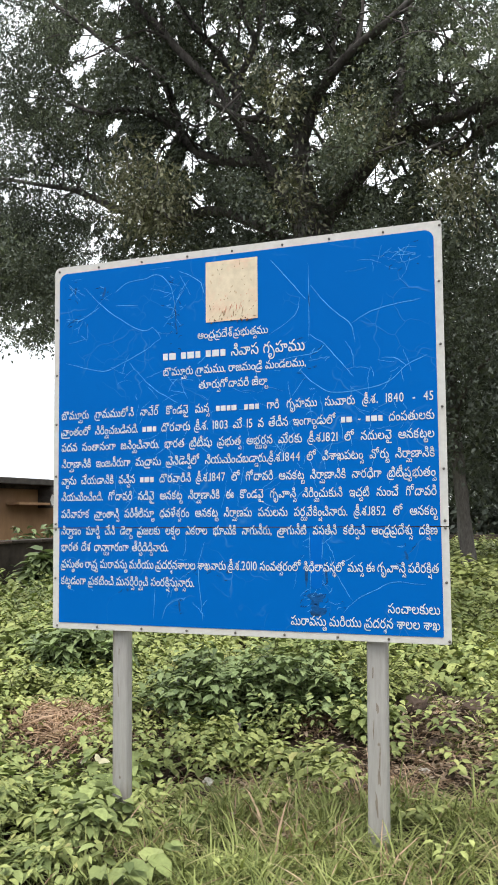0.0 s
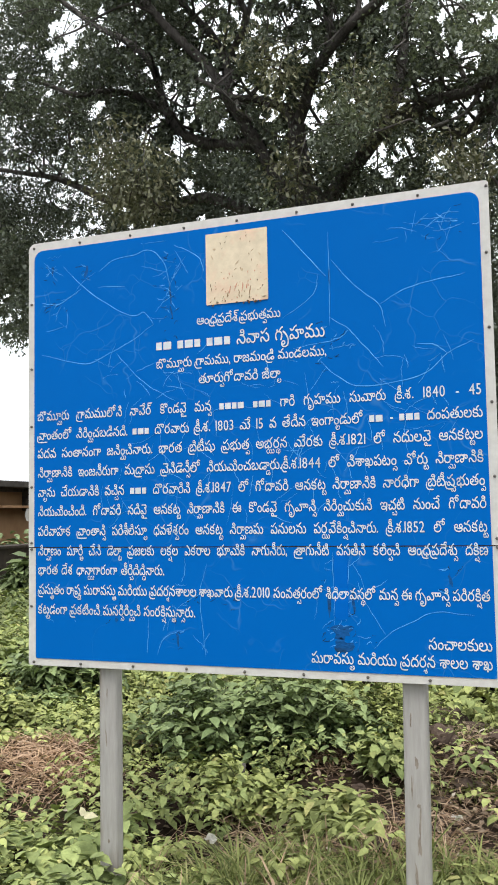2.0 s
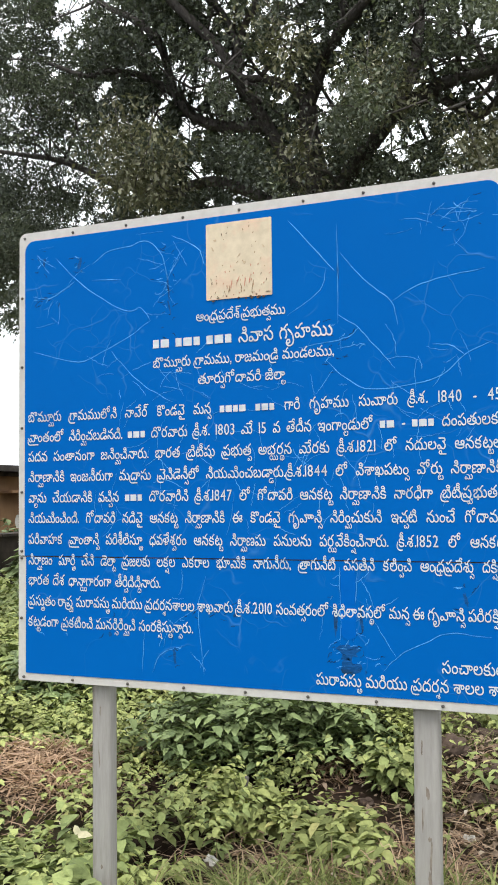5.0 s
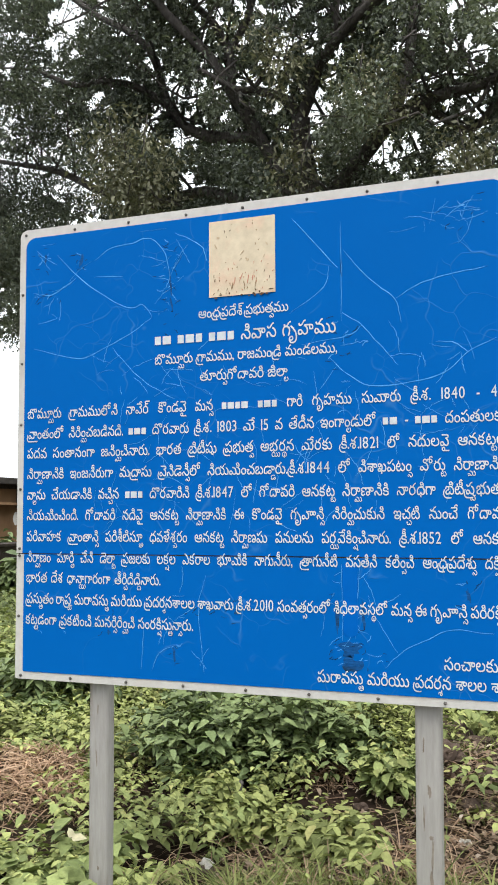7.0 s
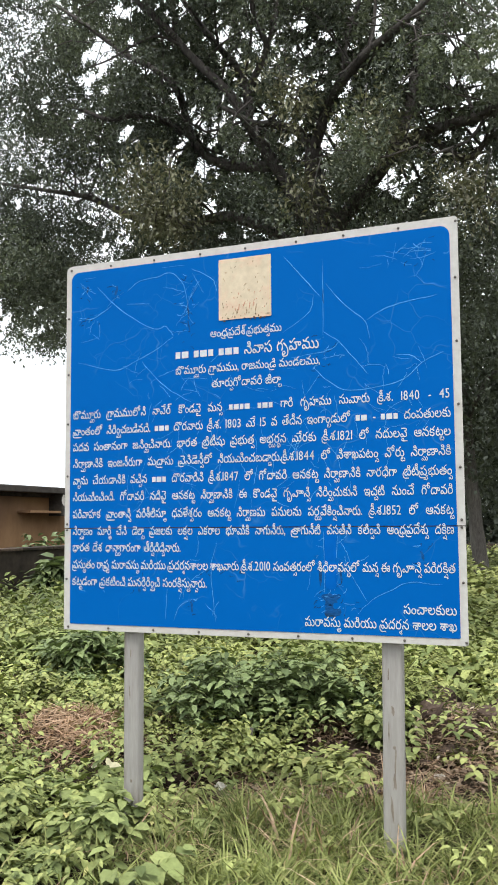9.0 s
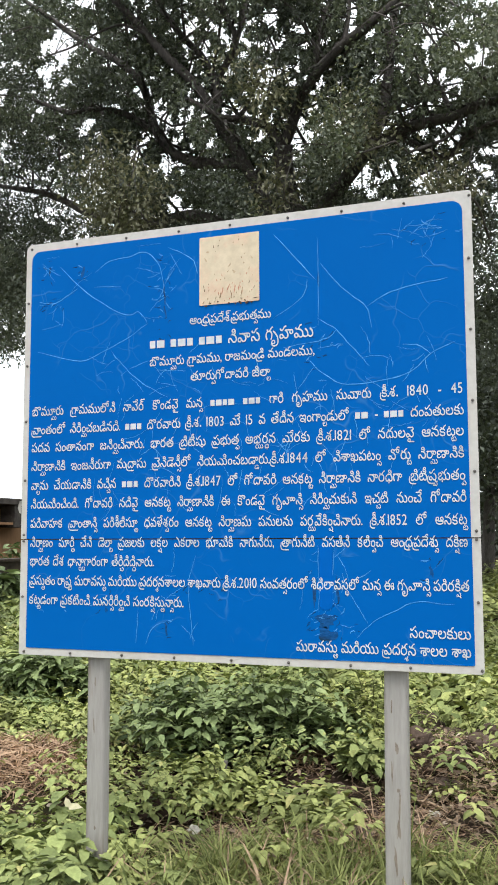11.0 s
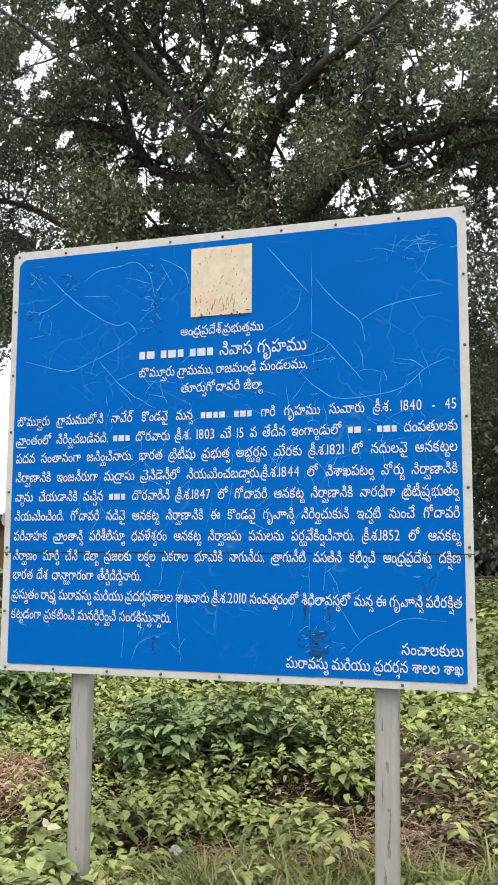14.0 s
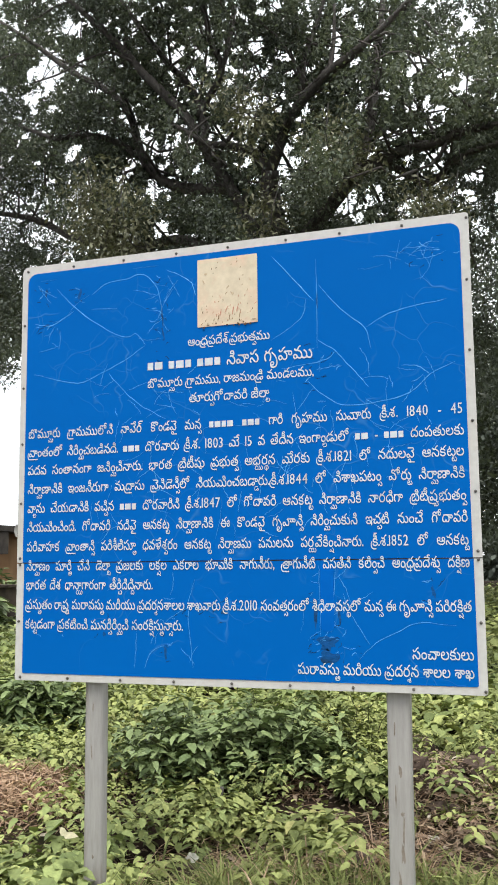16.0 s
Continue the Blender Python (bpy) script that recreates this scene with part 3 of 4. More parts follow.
def lettering(text, x0, x1, z, height, gap=0.35):
    """A line of writing set between x0 and x1 on the base line z, word by word. A word such as =4 stands for a name: plain bars."""
    words, pen = [], 0.0
    for word in text.split():
        vs, fs, count = [], [], 0

        def put_in(v, f, dx, dy, s, count):
            for push in (-0.005, 0.005):
                w = v.copy()
                w[:, 0], w[:, 1] = w[:, 0] * s + dx + push, w[:, 1] * s + dy + push * 0.6
                w[:, 2] = w[:, 2] * (1 if s == 1 else 1.3) + push * 0.01
                vs.append(w)
                fs.append(f + count)
                count += len(w)
            return count

        if word[0] == "=":
            for k in range(int(word[1:])):
                w = 0.42 + 0.16 * (k % 2)
                count = put_in(np.array([(0, 0.04, 0), (w, 0.04, 0), (w, 0.46, 0), (0, 0.46, 0)], dtype=np.float32), np.array([0, 1, 2, 0, 2, 3]), pen, 0, 1, count)
                pen += w + 0.14
        else:
            for base, below in clusters(word):
                hung = base[1:] if base[0] in "\u0c2a\u0c35\u0c2b" and base[1:] in ("\u0c41", "\u0c42") else ""
                base = base[0] if hung else base
                v, f, a, b = glyph(base, len(base) > 1 and any(c in TOP_SIGNS for c in base[1:]))
                count = put_in(v, f, pen - a + (0.10 if "\u0c30" in below else 0.0), 0, 1, count)
                wide = b - a
                if hung:
                    sv, sf, sa, sb = glyph(hung)
                    count = put_in(sv, sf, pen + wide - 0.06 - sa, 0, 1, count)
                    wide += sb - sa - 0.06
                for k, c in enumerate(below):
                    if c == "\u0c30":
                        count = put_in(*hook(wide), pen + 0.10, 0, 1, count)
                        wide += 0.10
                        continue
                    sv, sf, sa, sb = glyph(c, True)
                    s = 0.60
                    dx = pen + max(0.05, wide - (sb - sa) * s * 0.8) + 0.1 * k
                    count = put_in(sv, sf, dx - sa * s, -0.36 - 0.14 * k, s, count)
                    wide = max(wide, dx - pen + (sb - sa) * s * 0.8)
                pen += wide + (0.13 if base in "0123456789" else 0.06)
        words.append((np.concatenate(vs), np.concatenate(fs)))
        pen += gap
    y = -0.0062 if z > JOINT else -0.0047
    sx = (x1 - x0) / (pen - gap - 0.06)
    for v, f in words:
        out = np.stack([x0 + v[:, 0] * sx, y + v[:, 2], z + v[:, 1] * height], -1)
        raw_mesh("word", out, f, 3, LETTER, board)


LINES = [
    ("ఆంధ్రప్రదేశ్ ప్రభుత్వము", -0.167, 0.166, 2.160, 0.050, 0.02),
    ("=2 =3 =3 నివాస గృహము", -0.338, 0.331, 2.074, 0.070, 0.35),
    ("బొమ్మూరు గ్రామము, రాజమండ్రి మండలము,", -0.338, 0.335, 2.006, 0.052, 0.3),
    ("తూర్పుగోదావరి జిల్లా", -0.162, 0.161, 1.938, 0.052, 0.3),
    ("బొమ్మూరు గ్రామములోని సాపేర్ కొండపై వున్న =4 =3 గారి గృహము సుమారు క్రీ.శ. 1840 - 45", -0.870, 0.870, 1.833, 0.054, 0.8),
    ("ప్రాంతంలో నిర్మించబడినది. =3 దొరవారు క్రీ.శ. 1803 మే 15 వ తేదీన ఇంగ్లాండులో =2 - =3 దంపతులకు", -0.870, 0.870, 1.757, 0.054, 0.5),
    ("పదవ సంతానంగా జన్మించినారు. భారత బ్రిటీషు ప్రభుత్వ అభ్యర్థన మేరకు క్రీ.శ.1821 లో నదులపై ఆనకట్టల", -0.870, 0.868, 1.684, 0.054, 0.6),
    ("నిర్మాణానికి ఇంజనీరుగా మద్రాసు ప్రెసిడెన్సీలో నియమించబడ్డారు.క్రీ.శ.1844 లో విశాఖపట్నం పోర్టు నిర్మాణానికి", -0.869, 0.867, 1.607, 0.054, 0.6),
    ("ప్లాను చేయడానికి వచ్చిన =3 దొరవారిని క్రీ.శ.1847 లో గోదావరి ఆనకట్ట నిర్మాణానికి సారధిగా బ్రిటీష్ప్రభుత్వం", -0.868, 0.869, 1.530, 0.054, 0.6),
    ("నియమించింది. గోదావరి నదిపై ఆనకట్ట నిర్మాణానికి ఈ కొండపై గృహాన్ని నిర్మించుకుని ఇచ్చటి నుంచే గోదావరి", -0.868, 0.871, 1.454, 0.054, 0.7),
    ("పరివాహక ప్రాంతాన్ని పరిశీలిస్తూ ధవళేశ్వరం ఆనకట్ట నిర్మాణపు పనులను పర్యవేక్షించినారు. క్రీ.శ.1852 లో ఆనకట్ట", -0.868, 0.871, 1.376, 0.054, 0.7),
    ("నిర్మాణం పూర్తి చేసి డెల్టా ప్రజలకు లక్షల ఎకరాల భూమికి సాగునీరు, త్రాగునీటి వసతిని కల్పించి ఆంధ్రప్రదేశ్ను దక్షిణ", -0.868, 0.871, 1.299, 0.054, 0.7),
    ("భారత దేశ ధాన్యాగారంగా తీర్చిదిద్దినారు.", -0.868, -0.315, 1.225, 0.054, 0.4),
    ("ప్రస్తుతం రాష్ట్ర పురావస్తు మరియు ప్రదర్శనశాలల శాఖవారు క్రీ.శ.2010 సంవత్సరంలో శిధిలావస్థలో వున్న ఈ గృహాన్ని పరిరక్షిత", -0.868, 0.872, 1.148, 0.054, 0.25),
    ("కట్టడంగా ప్రకటించి పునర్నిర్మించి సంరక్షిస్తున్నారు.", -0.869, -0.190, 1.072, 0.054, 0.3),
    ("సంచాలకులు", 0.666, 0.873, 0.986, 0.056, 0.3),
    ("పురావస్తు మరియు ప్రదర్శన శాలల శాఖ", 0.255, 0.872, 0.926, 0.056, 0.3),
]
for line in LINES:
    lettering(*line)

# ---- posts ----
def post(x, lean, half):
    """A square hollow post with rounded edges, from the ground to the board's top rail."""
    bm = bmesh.new()
    box(bm, (x - half, 0.032, -0.25), (x + half, 0.092, 2.50), 0.012)
    for v in bm.verts:
        v.co.x += lean * (0.87 - v.co.z)
    ob = part("post", bm, STEEL, board, "weathered grey square post", True)
    box_cap = bmesh.new()
    box(box_cap, (x - half + 0.008, 0.040, 2.5), (x + half - 0.008, 0.084, 2.506), 0.002)
    part("cap", box_cap, STEEL, ob)
    for z in (0.93, 1.33, 2.45):
        bolt = bmesh.new()
        bmesh.ops.create_cone(bolt, cap_ends=True, segments=6, radius1=0.012, radius2=0.011, depth=0.010, matrix=pose(x, 0.096, z, 90, 0, 0))
        part("bolt", bolt, SCREW, ob)


def post_marks(x, spots):
    """Rust stains and dents on a post's front."""
    for k, (dx, z, w, h) in enumerate(spots):
        ob = part("rust_stain", scrap(x + dx, z, w, h, 0.0302, 200 + k, 0.05 * (k % 3 - 1), 13), POST_STAIN, board, "brown rust stain on the post")


post(-0.582, 0.0, 0.037)
post(0.604, -0.01, 0.041)
post_marks(-0.582, ((0.0, 0.77, 0.008, 0.05), (0.006, 0.22, 0.012, 0.02), (-0.004, 0.60, 0.006, 0.09)))
post_marks(0.602, ((0.010, 0.40, 0.012, 0.16), (-0.014, 0.52, 0.007, 0.10), (0.004, 0.60, 0.014, 0.06), (0.008, 0.46, 0.016, 0.018), (0.006, 0.33, 0.016, 0.10), (-0.006, 0.22, 0.012, 0.13), (-0.012, 0.74, 0.008, 0.06), (0.016, 0.15, 0.010, 0.07)))

# ---- the large tree behind the board ----
def limb_part(pts, r0, r1, parent, name="limb", sides=9):
    return part(name, tube(bmesh.new(), smooth_line(pts, 6), r0, r1, sides, 0.25), BARK, parent, "", True)


tree = tagged(new("tree"), "large spreading tree with dark small leaves and crooked limbs", "tree")
tree.location = (0, 0, 0)
limb_part([(-1.75, 6.5, -0.3), (-1.72, 6.4, 0.6), (-1.66, 6.25, 1.9), (-1.60, 6.1, 3.2), (-1.55, 5.95, 4.62)], 0.38, 0.22, tree, "trunk", 14)
BOUGHS = [
    ([(-1.60, 6.0, 4.30), (-1.79, 5.8, 4.84), (-2.01, 5.6, 5.31), (-2.21, 5.4, 5.69), (-2.38, 5.3, 6.01), (-2.73, 5.1, 6.40), (-2.93, 5.0, 6.66), (-3.28, 4.9, 7.04), (-3.74, 4.8, 7.52)], 0.10, 0.028),
    ([(-2.21, 5.4, 5.72), (-2.33, 5.6, 6.24), (-2.52, 5.7, 6.60), (-2.80, 5.8, 6.95), (-3.17, 5.9, 7.48), (-3.52, 6.0, 8.03)], 0.065, 0.030),
    ([(-2.33, 5.6, 6.18), (-2.08, 5.6, 6.62), (-2.20, 5.6, 6.96), (-2.28, 5.6, 7.40)], 0.050, 0.035),
    ([(-2.08, 5.6, 6.62), (-2.07, 5.8, 6.99), (-2.03, 5.9, 7.54)], 0.040, 0.025),
    ([(-1.52, 5.95, 4.50), (-1.58, 5.75, 5.07), (-1.55, 5.60, 5.40)], 0.17, 0.12),
    ([(-1.55, 5.60, 5.37), (-1.33, 5.40, 5.69), (-1.13, 5.20, 5.83), (-0.79, 5.00, 6.01), (-0.38, 4.85, 6.15), (-0.15, 4.75, 6.25), (0.13, 4.60, 6.38)], 0.075, 0.030),
    ([(-1.55, 5.60, 5.37), (-1.68, 5.50, 5.56), (-1.94, 5.40, 5.65), (-2.12, 5.30, 5.66), (-2.40, 5.10, 5.80)], 0.075, 0.030),
    ([(-1.10, 5.20, 5.87), (-1.12, 5.50, 6.53), (-1.05, 5.70, 6.97), (-0.95, 5.80, 7.40)], 0.045, 0.025),
    ([(-0.75, 5.00, 6.03), (-0.74, 5.20, 6.47), (-0.75, 5.30, 6.92)], 0.035, 0.018),
]
BOUGHS += [
    ([(-1.50, 5.95, 4.50), (-0.90, 5.70, 5.00), (-0.62, 5.50, 5.16), (-0.33, 5.40, 5.24), (-0.08, 5.30, 5.26), (0.24, 5.20, 5.24), (0.48, 5.10, 5.26), (0.82, 5.00, 5.23), (1.15, 4.90, 5.12)], 0.10, 0.030),
    ([(-0.62, 5.50, 5.16), (-0.52, 5.70, 5.65), (-0.49, 5.90, 6.17), (-0.48, 6.10, 6.71), (-0.40, 6.30, 7.60)], 0.080, 0.050),
    ([(0.22, 5.20, 5.24), (0.16, 5.40, 5.50), (0.05, 5.60, 5.79), (-0.08, 5.80, 6.05)], 0.026, 0.012),
    ([(-0.33, 5.40, 5.24), (0.08, 5.60, 5.02), (0.31, 5.50, 5.14), (0.53, 5.40, 5.19), (0.85, 5.30, 5.20)], 0.045, 0.030),
    ([(-1.58, 6.00, 4.30), (-2.68, 6.10, 4.94), (-3.48, 6.30, 5.01), (-4.25, 6.40, 5.26), (-4.62, 6.40, 5.47), (-5.03, 6.50, 5.67), (-5.55, 6.60, 5.84), (-6.49, 6.70, 6.13)], 0.085, 0.028),
    ([(-2.01, 5.65, 5.28), (-2.71, 5.80, 5.48), (-3.13, 5.90, 5.88), (-3.39, 6.00, 6.57), (-3.80, 6.10, 7.00), (-4.26, 6.20, 7.33), (-4.87, 6.30, 7.88), (-5.44, 6.40, 8.35)], 0.080, 0.028),
    ([(-3.13, 5.90, 5.91), (-3.65, 6.00, 6.27), (-4.02, 6.00, 6.37), (-4.36, 6.00, 6.39), (-4.86, 6.10, 6.66)], 0.055, 0.030),
    ([(-2.86, 5.00, 6.55), (-3.08, 4.90, 6.64), (-3.31, 4.80, 6.54), (-3.55, 4.70, 6.38), (-3.84, 4.70, 6.34)], 0.020, 0.010),
]
BOUGHS = [(pts, a * 0.8, b * 0.8) for pts, a, b in BOUGHS]
for pts, a, b in BOUGHS:
    limb_part(pts, a, b, tree)

# side branches and twigs
r = random.Random(21)
twig_bm, tips = bmesh.new(), []
for pts, a, b in BOUGHS:
    line = smooth_line(pts, 6)
    for k in range(int(1.0 * len(line) / 3)):
        i = r.randrange(len(line) // 5, len(line))
        p = line[i].copy()
        d = Vector((r.gauss(0, 1), r.gauss(0, 0.9), r.gauss(0.35, 0.7))).normalized()
        own, n = [p], r.randint(5, 9)
        for _ in range(n):
            d = (d + Vector((r.gauss(0, 0.42), r.gauss(0, 0.42), r.gauss(-0.02, 0.38)))).normalized()
            own.append(own[-1] + d * r.uniform(0.16, 0.30))
        tube(twig_bm, own, min(0.019, 0.5 * (a + (b - a) * i / len(line))), 0.005, 5)
        tips += own[2:]
tagged(part("twig_growth", twig_bm, BARK, tree, "thin crooked twigs", True), kind="stuff")

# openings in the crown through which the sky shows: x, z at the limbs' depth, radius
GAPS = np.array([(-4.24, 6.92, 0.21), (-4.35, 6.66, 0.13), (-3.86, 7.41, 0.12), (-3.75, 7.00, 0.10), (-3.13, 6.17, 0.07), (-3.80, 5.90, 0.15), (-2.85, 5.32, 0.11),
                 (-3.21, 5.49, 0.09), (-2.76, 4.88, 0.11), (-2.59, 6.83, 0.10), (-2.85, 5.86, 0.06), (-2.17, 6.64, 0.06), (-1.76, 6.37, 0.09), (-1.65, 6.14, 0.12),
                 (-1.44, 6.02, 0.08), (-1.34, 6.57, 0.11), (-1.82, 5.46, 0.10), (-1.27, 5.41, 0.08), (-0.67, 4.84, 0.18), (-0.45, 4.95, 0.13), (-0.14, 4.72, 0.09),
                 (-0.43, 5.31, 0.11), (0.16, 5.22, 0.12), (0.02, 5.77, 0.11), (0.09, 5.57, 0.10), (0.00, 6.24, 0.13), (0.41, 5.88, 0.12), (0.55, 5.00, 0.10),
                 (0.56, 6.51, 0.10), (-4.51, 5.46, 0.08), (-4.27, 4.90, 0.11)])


def smooth_grid(seed, nx, nz, cell):
    """Smooth random values between 0 and 1 on an even grid, with lumps of the given number of cells."""
    g = np.random.default_rng(seed)
    small = g.random((nx // cell + 3, nz // cell + 3))
    u, v = np.arange(nx) / cell, np.arange(nz) / cell
    i, j = u.astype(int), v.astype(int)
    fu, fv = (u - i)[:, None], (v - j)[None, :]
    fu, fv = fu * fu * (3 - 2 * fu), fv * fv * (3 - 2 * fv)
    return ((small[i][:, j] * (1 - fu) + small[i + 1][:, j] * fu) * (1 - fv) + (small[i][:, j + 1] * (1 - fu) + small[i + 1][:, j + 1] * fu) * fv)


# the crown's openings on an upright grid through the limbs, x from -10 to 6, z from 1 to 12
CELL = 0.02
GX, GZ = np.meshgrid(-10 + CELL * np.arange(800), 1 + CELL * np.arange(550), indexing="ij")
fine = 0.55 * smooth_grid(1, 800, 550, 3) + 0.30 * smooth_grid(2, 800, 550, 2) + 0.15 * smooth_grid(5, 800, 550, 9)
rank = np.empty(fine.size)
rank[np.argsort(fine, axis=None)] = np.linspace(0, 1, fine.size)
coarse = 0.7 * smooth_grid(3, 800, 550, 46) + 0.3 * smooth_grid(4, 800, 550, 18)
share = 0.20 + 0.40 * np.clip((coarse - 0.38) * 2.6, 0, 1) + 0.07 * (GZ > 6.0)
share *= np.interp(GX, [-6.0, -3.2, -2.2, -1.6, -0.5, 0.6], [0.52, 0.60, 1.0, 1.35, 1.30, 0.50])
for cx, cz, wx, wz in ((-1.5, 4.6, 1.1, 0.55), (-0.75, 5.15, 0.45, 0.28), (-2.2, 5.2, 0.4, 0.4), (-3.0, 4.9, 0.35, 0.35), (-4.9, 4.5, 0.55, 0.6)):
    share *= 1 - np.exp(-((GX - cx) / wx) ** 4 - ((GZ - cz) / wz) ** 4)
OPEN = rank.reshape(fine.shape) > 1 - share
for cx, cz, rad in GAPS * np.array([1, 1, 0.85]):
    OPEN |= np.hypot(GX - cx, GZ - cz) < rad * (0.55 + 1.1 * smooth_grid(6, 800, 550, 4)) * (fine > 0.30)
# limb depths as sighted from the camera's eye near (1.25, -3.35, 1.33)
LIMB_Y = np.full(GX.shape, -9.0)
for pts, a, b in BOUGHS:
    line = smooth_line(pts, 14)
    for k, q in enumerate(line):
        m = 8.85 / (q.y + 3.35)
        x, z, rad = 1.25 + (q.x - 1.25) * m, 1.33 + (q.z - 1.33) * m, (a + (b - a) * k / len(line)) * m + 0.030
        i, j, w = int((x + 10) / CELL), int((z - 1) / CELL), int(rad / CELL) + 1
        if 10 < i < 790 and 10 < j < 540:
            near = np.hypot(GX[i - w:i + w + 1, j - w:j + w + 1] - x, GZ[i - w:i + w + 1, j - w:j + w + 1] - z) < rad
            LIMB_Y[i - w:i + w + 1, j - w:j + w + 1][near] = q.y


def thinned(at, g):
    """Which leaves stay: none in openings, few before limbs, as sighted from the camera."""
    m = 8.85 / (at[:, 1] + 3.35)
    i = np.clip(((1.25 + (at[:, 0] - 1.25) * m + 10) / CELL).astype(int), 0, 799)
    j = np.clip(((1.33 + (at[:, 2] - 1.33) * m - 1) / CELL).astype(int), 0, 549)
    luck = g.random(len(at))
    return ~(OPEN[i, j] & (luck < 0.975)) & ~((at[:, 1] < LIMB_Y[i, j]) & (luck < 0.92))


def crown_floor(x):
    """Lowest foliage of the crown: it hangs deep at the left end and clears the board's top elsewhere."""
    return np.interp(x, [-9, -6.4, -5.6, -4.9, -4.4, -3.9, -2.5, -0.5, 0.6, 2.5, 5], [4.6, 4.2, 3.55, 3.3, 3.6, 3.9, 3.7, 3.1, 2.7, 2.6, 3.5])


def crown(n, seed, twig_share=0.3):
    g = np.random.default_rng(seed)
    c = g.uniform((-8.5, 3.6, 2.6), (4.5, 8.8, 9.6), (n * 3, 3))
    c[::9] = g.uniform((-2.9, 4.6, 3.4), (-0.2, 5.4, 4.9), c[::9].shape)
    t = np.array(tips)[g.integers(0, len(tips), int(n * twig_share))] + g.normal(0, 0.12, (int(n * twig_share), 3))
    lump = np.array([noise.noise(Vector(p) * 1.25) for p in c])
    far = g.random(len(c)) < np.interp(c[:, 1], [3.6, 5.0, 5.6, 8.8], [0.15, 0.35, 0.9, 1.0])
    low = np.interp(c[:, 2], [3.0, 4.6, 5.6], [-0.3, -0.2, -0.10])
    c = c[(lump > low) & far][: n - len(t)]
    c = np.concatenate([c, t])
    shape = ((c[:, 0] + 2.0) / 6.6) ** 2 + ((c[:, 1] - 6.0) / 3.0) ** 2 + ((c[:, 2] - 5.6) / 4.2) ** 2
    # floor height carried along sight lines from the camera's eye
    floor = 1.35 + (crown_floor(c[:, 0] + (c[:, 1] - 5.5) * 0.5) - 1.35) * (c[:, 1] + 3.6) / 9.1
    keep = (shape < 1.15) & (c[:, 2] > floor + 0.12)
    return c[keep]


def foliage(name, centres, per, spread, size, width, material, parent, seed, outline=SMALL_LEAF, droop=0.35, thin=False):
    g = np.random.default_rng(seed)
    off = g.normal(0, 1, (len(centres) * per, 3)) * np.array([spread, spread, spread * 0.75])
    at = np.repeat(centres, per, 0) + off
    if thin:
        stay = thinned(at, g)
        at, off = at[stay], off[stay]
    n = len(at)
    axis = unit(off) * 0.7 + g.normal(0, 0.6, (n, 3)) - np.array([0, 0, droop])
    up = g.normal(0, 0.55, (n, 3)) + np.array([0, 0, 1.0])
    ob = leaves(name, at, axis, up, size * g.uniform(0.65, 1.25, n), width * g.uniform(0.85, 1.15, n), outline, material, parent)
    return tagged(ob, kind="stuff")


c = crown(12500, 3)
g = np.random.default_rng(19)
hang = np.repeat(np.array([(-5.2, 5.6, 4.45), (-4.9, 5.5, 4.15), (-5.5, 5.7, 4.2), (-4.95, 5.5, 3.75), (-4.6, 5.4, 4.3), (-5.3, 5.6, 4.9), (-4.45, 5.4, 3.95), (-5.8, 5.8, 4.7)]), 36, 0)
c = np.concatenate([c, hang + g.normal(0, 0.17, hang.shape) * np.array([1, 1.5, 1])])
# clumps towards the path take LIT, their brighter light painted into the leaf colour
lit_clumps = (np.array([noise.noise(Vector(p) * 0.9 + Vector((7, 3, 1))) for p in c]) > 0.08) & (c[:, 1] < 5.6)
foliage("foliage", c[~lit_clumps], 100, 0.105, 0.042, 0.52, CROWN, tree, 4, thin=True)
foliage("foliage", c[lit_clumps], 100, 0.105, 0.042, 0.52, LIT, tree, 5, thin=True)
g = np.random.default_rng(8)
# paler young shoots that hang out towards the path
shoots = np.array([(-3.01, 4.5, 4.88), (-2.85, 4.5, 4.72), (-2.71, 4.5, 4.76), (-3.03, 4.5, 4.60), (-2.79, 4.5, 4.51), (-2.61, 4.5, 4.38), (-2.88, 4.5, 4.38), (-1.43, 4.5, 5.50),
                   (-1.35, 4.5, 5.35), (-1.20, 4.5, 4.40), (0.40, 4.5, 4.25), (0.21, 4.5, 4.28), (-0.47, 4.5, 4.91), (-0.66, 4.5, 5.05)])
pale = np.repeat(shoots, 10, 0) + g.normal(0, 0.12, (len(shoots) * 10, 3))
tagged(foliage("foliage", pale, 40, 0.10, 0.062, 0.42, OLIVE, tree, 9), "paler olive shoots")
bm = bmesh.new()
for s in shoots:
    p = Vector(s)
    tube(bm, smooth_line([p + Vector((0.1, 1.2, -0.1)), p + Vector((0.05, 0.5, 0.05)), p, p + Vector((r.uniform(-0.2, 0.2), -0.1, 0.35))], 4), 0.018, 0.004, 5)
tagged(part("twig_growth", bm, BARK, tree, "thin twigs of the pale shoots", True), kind="stuff")

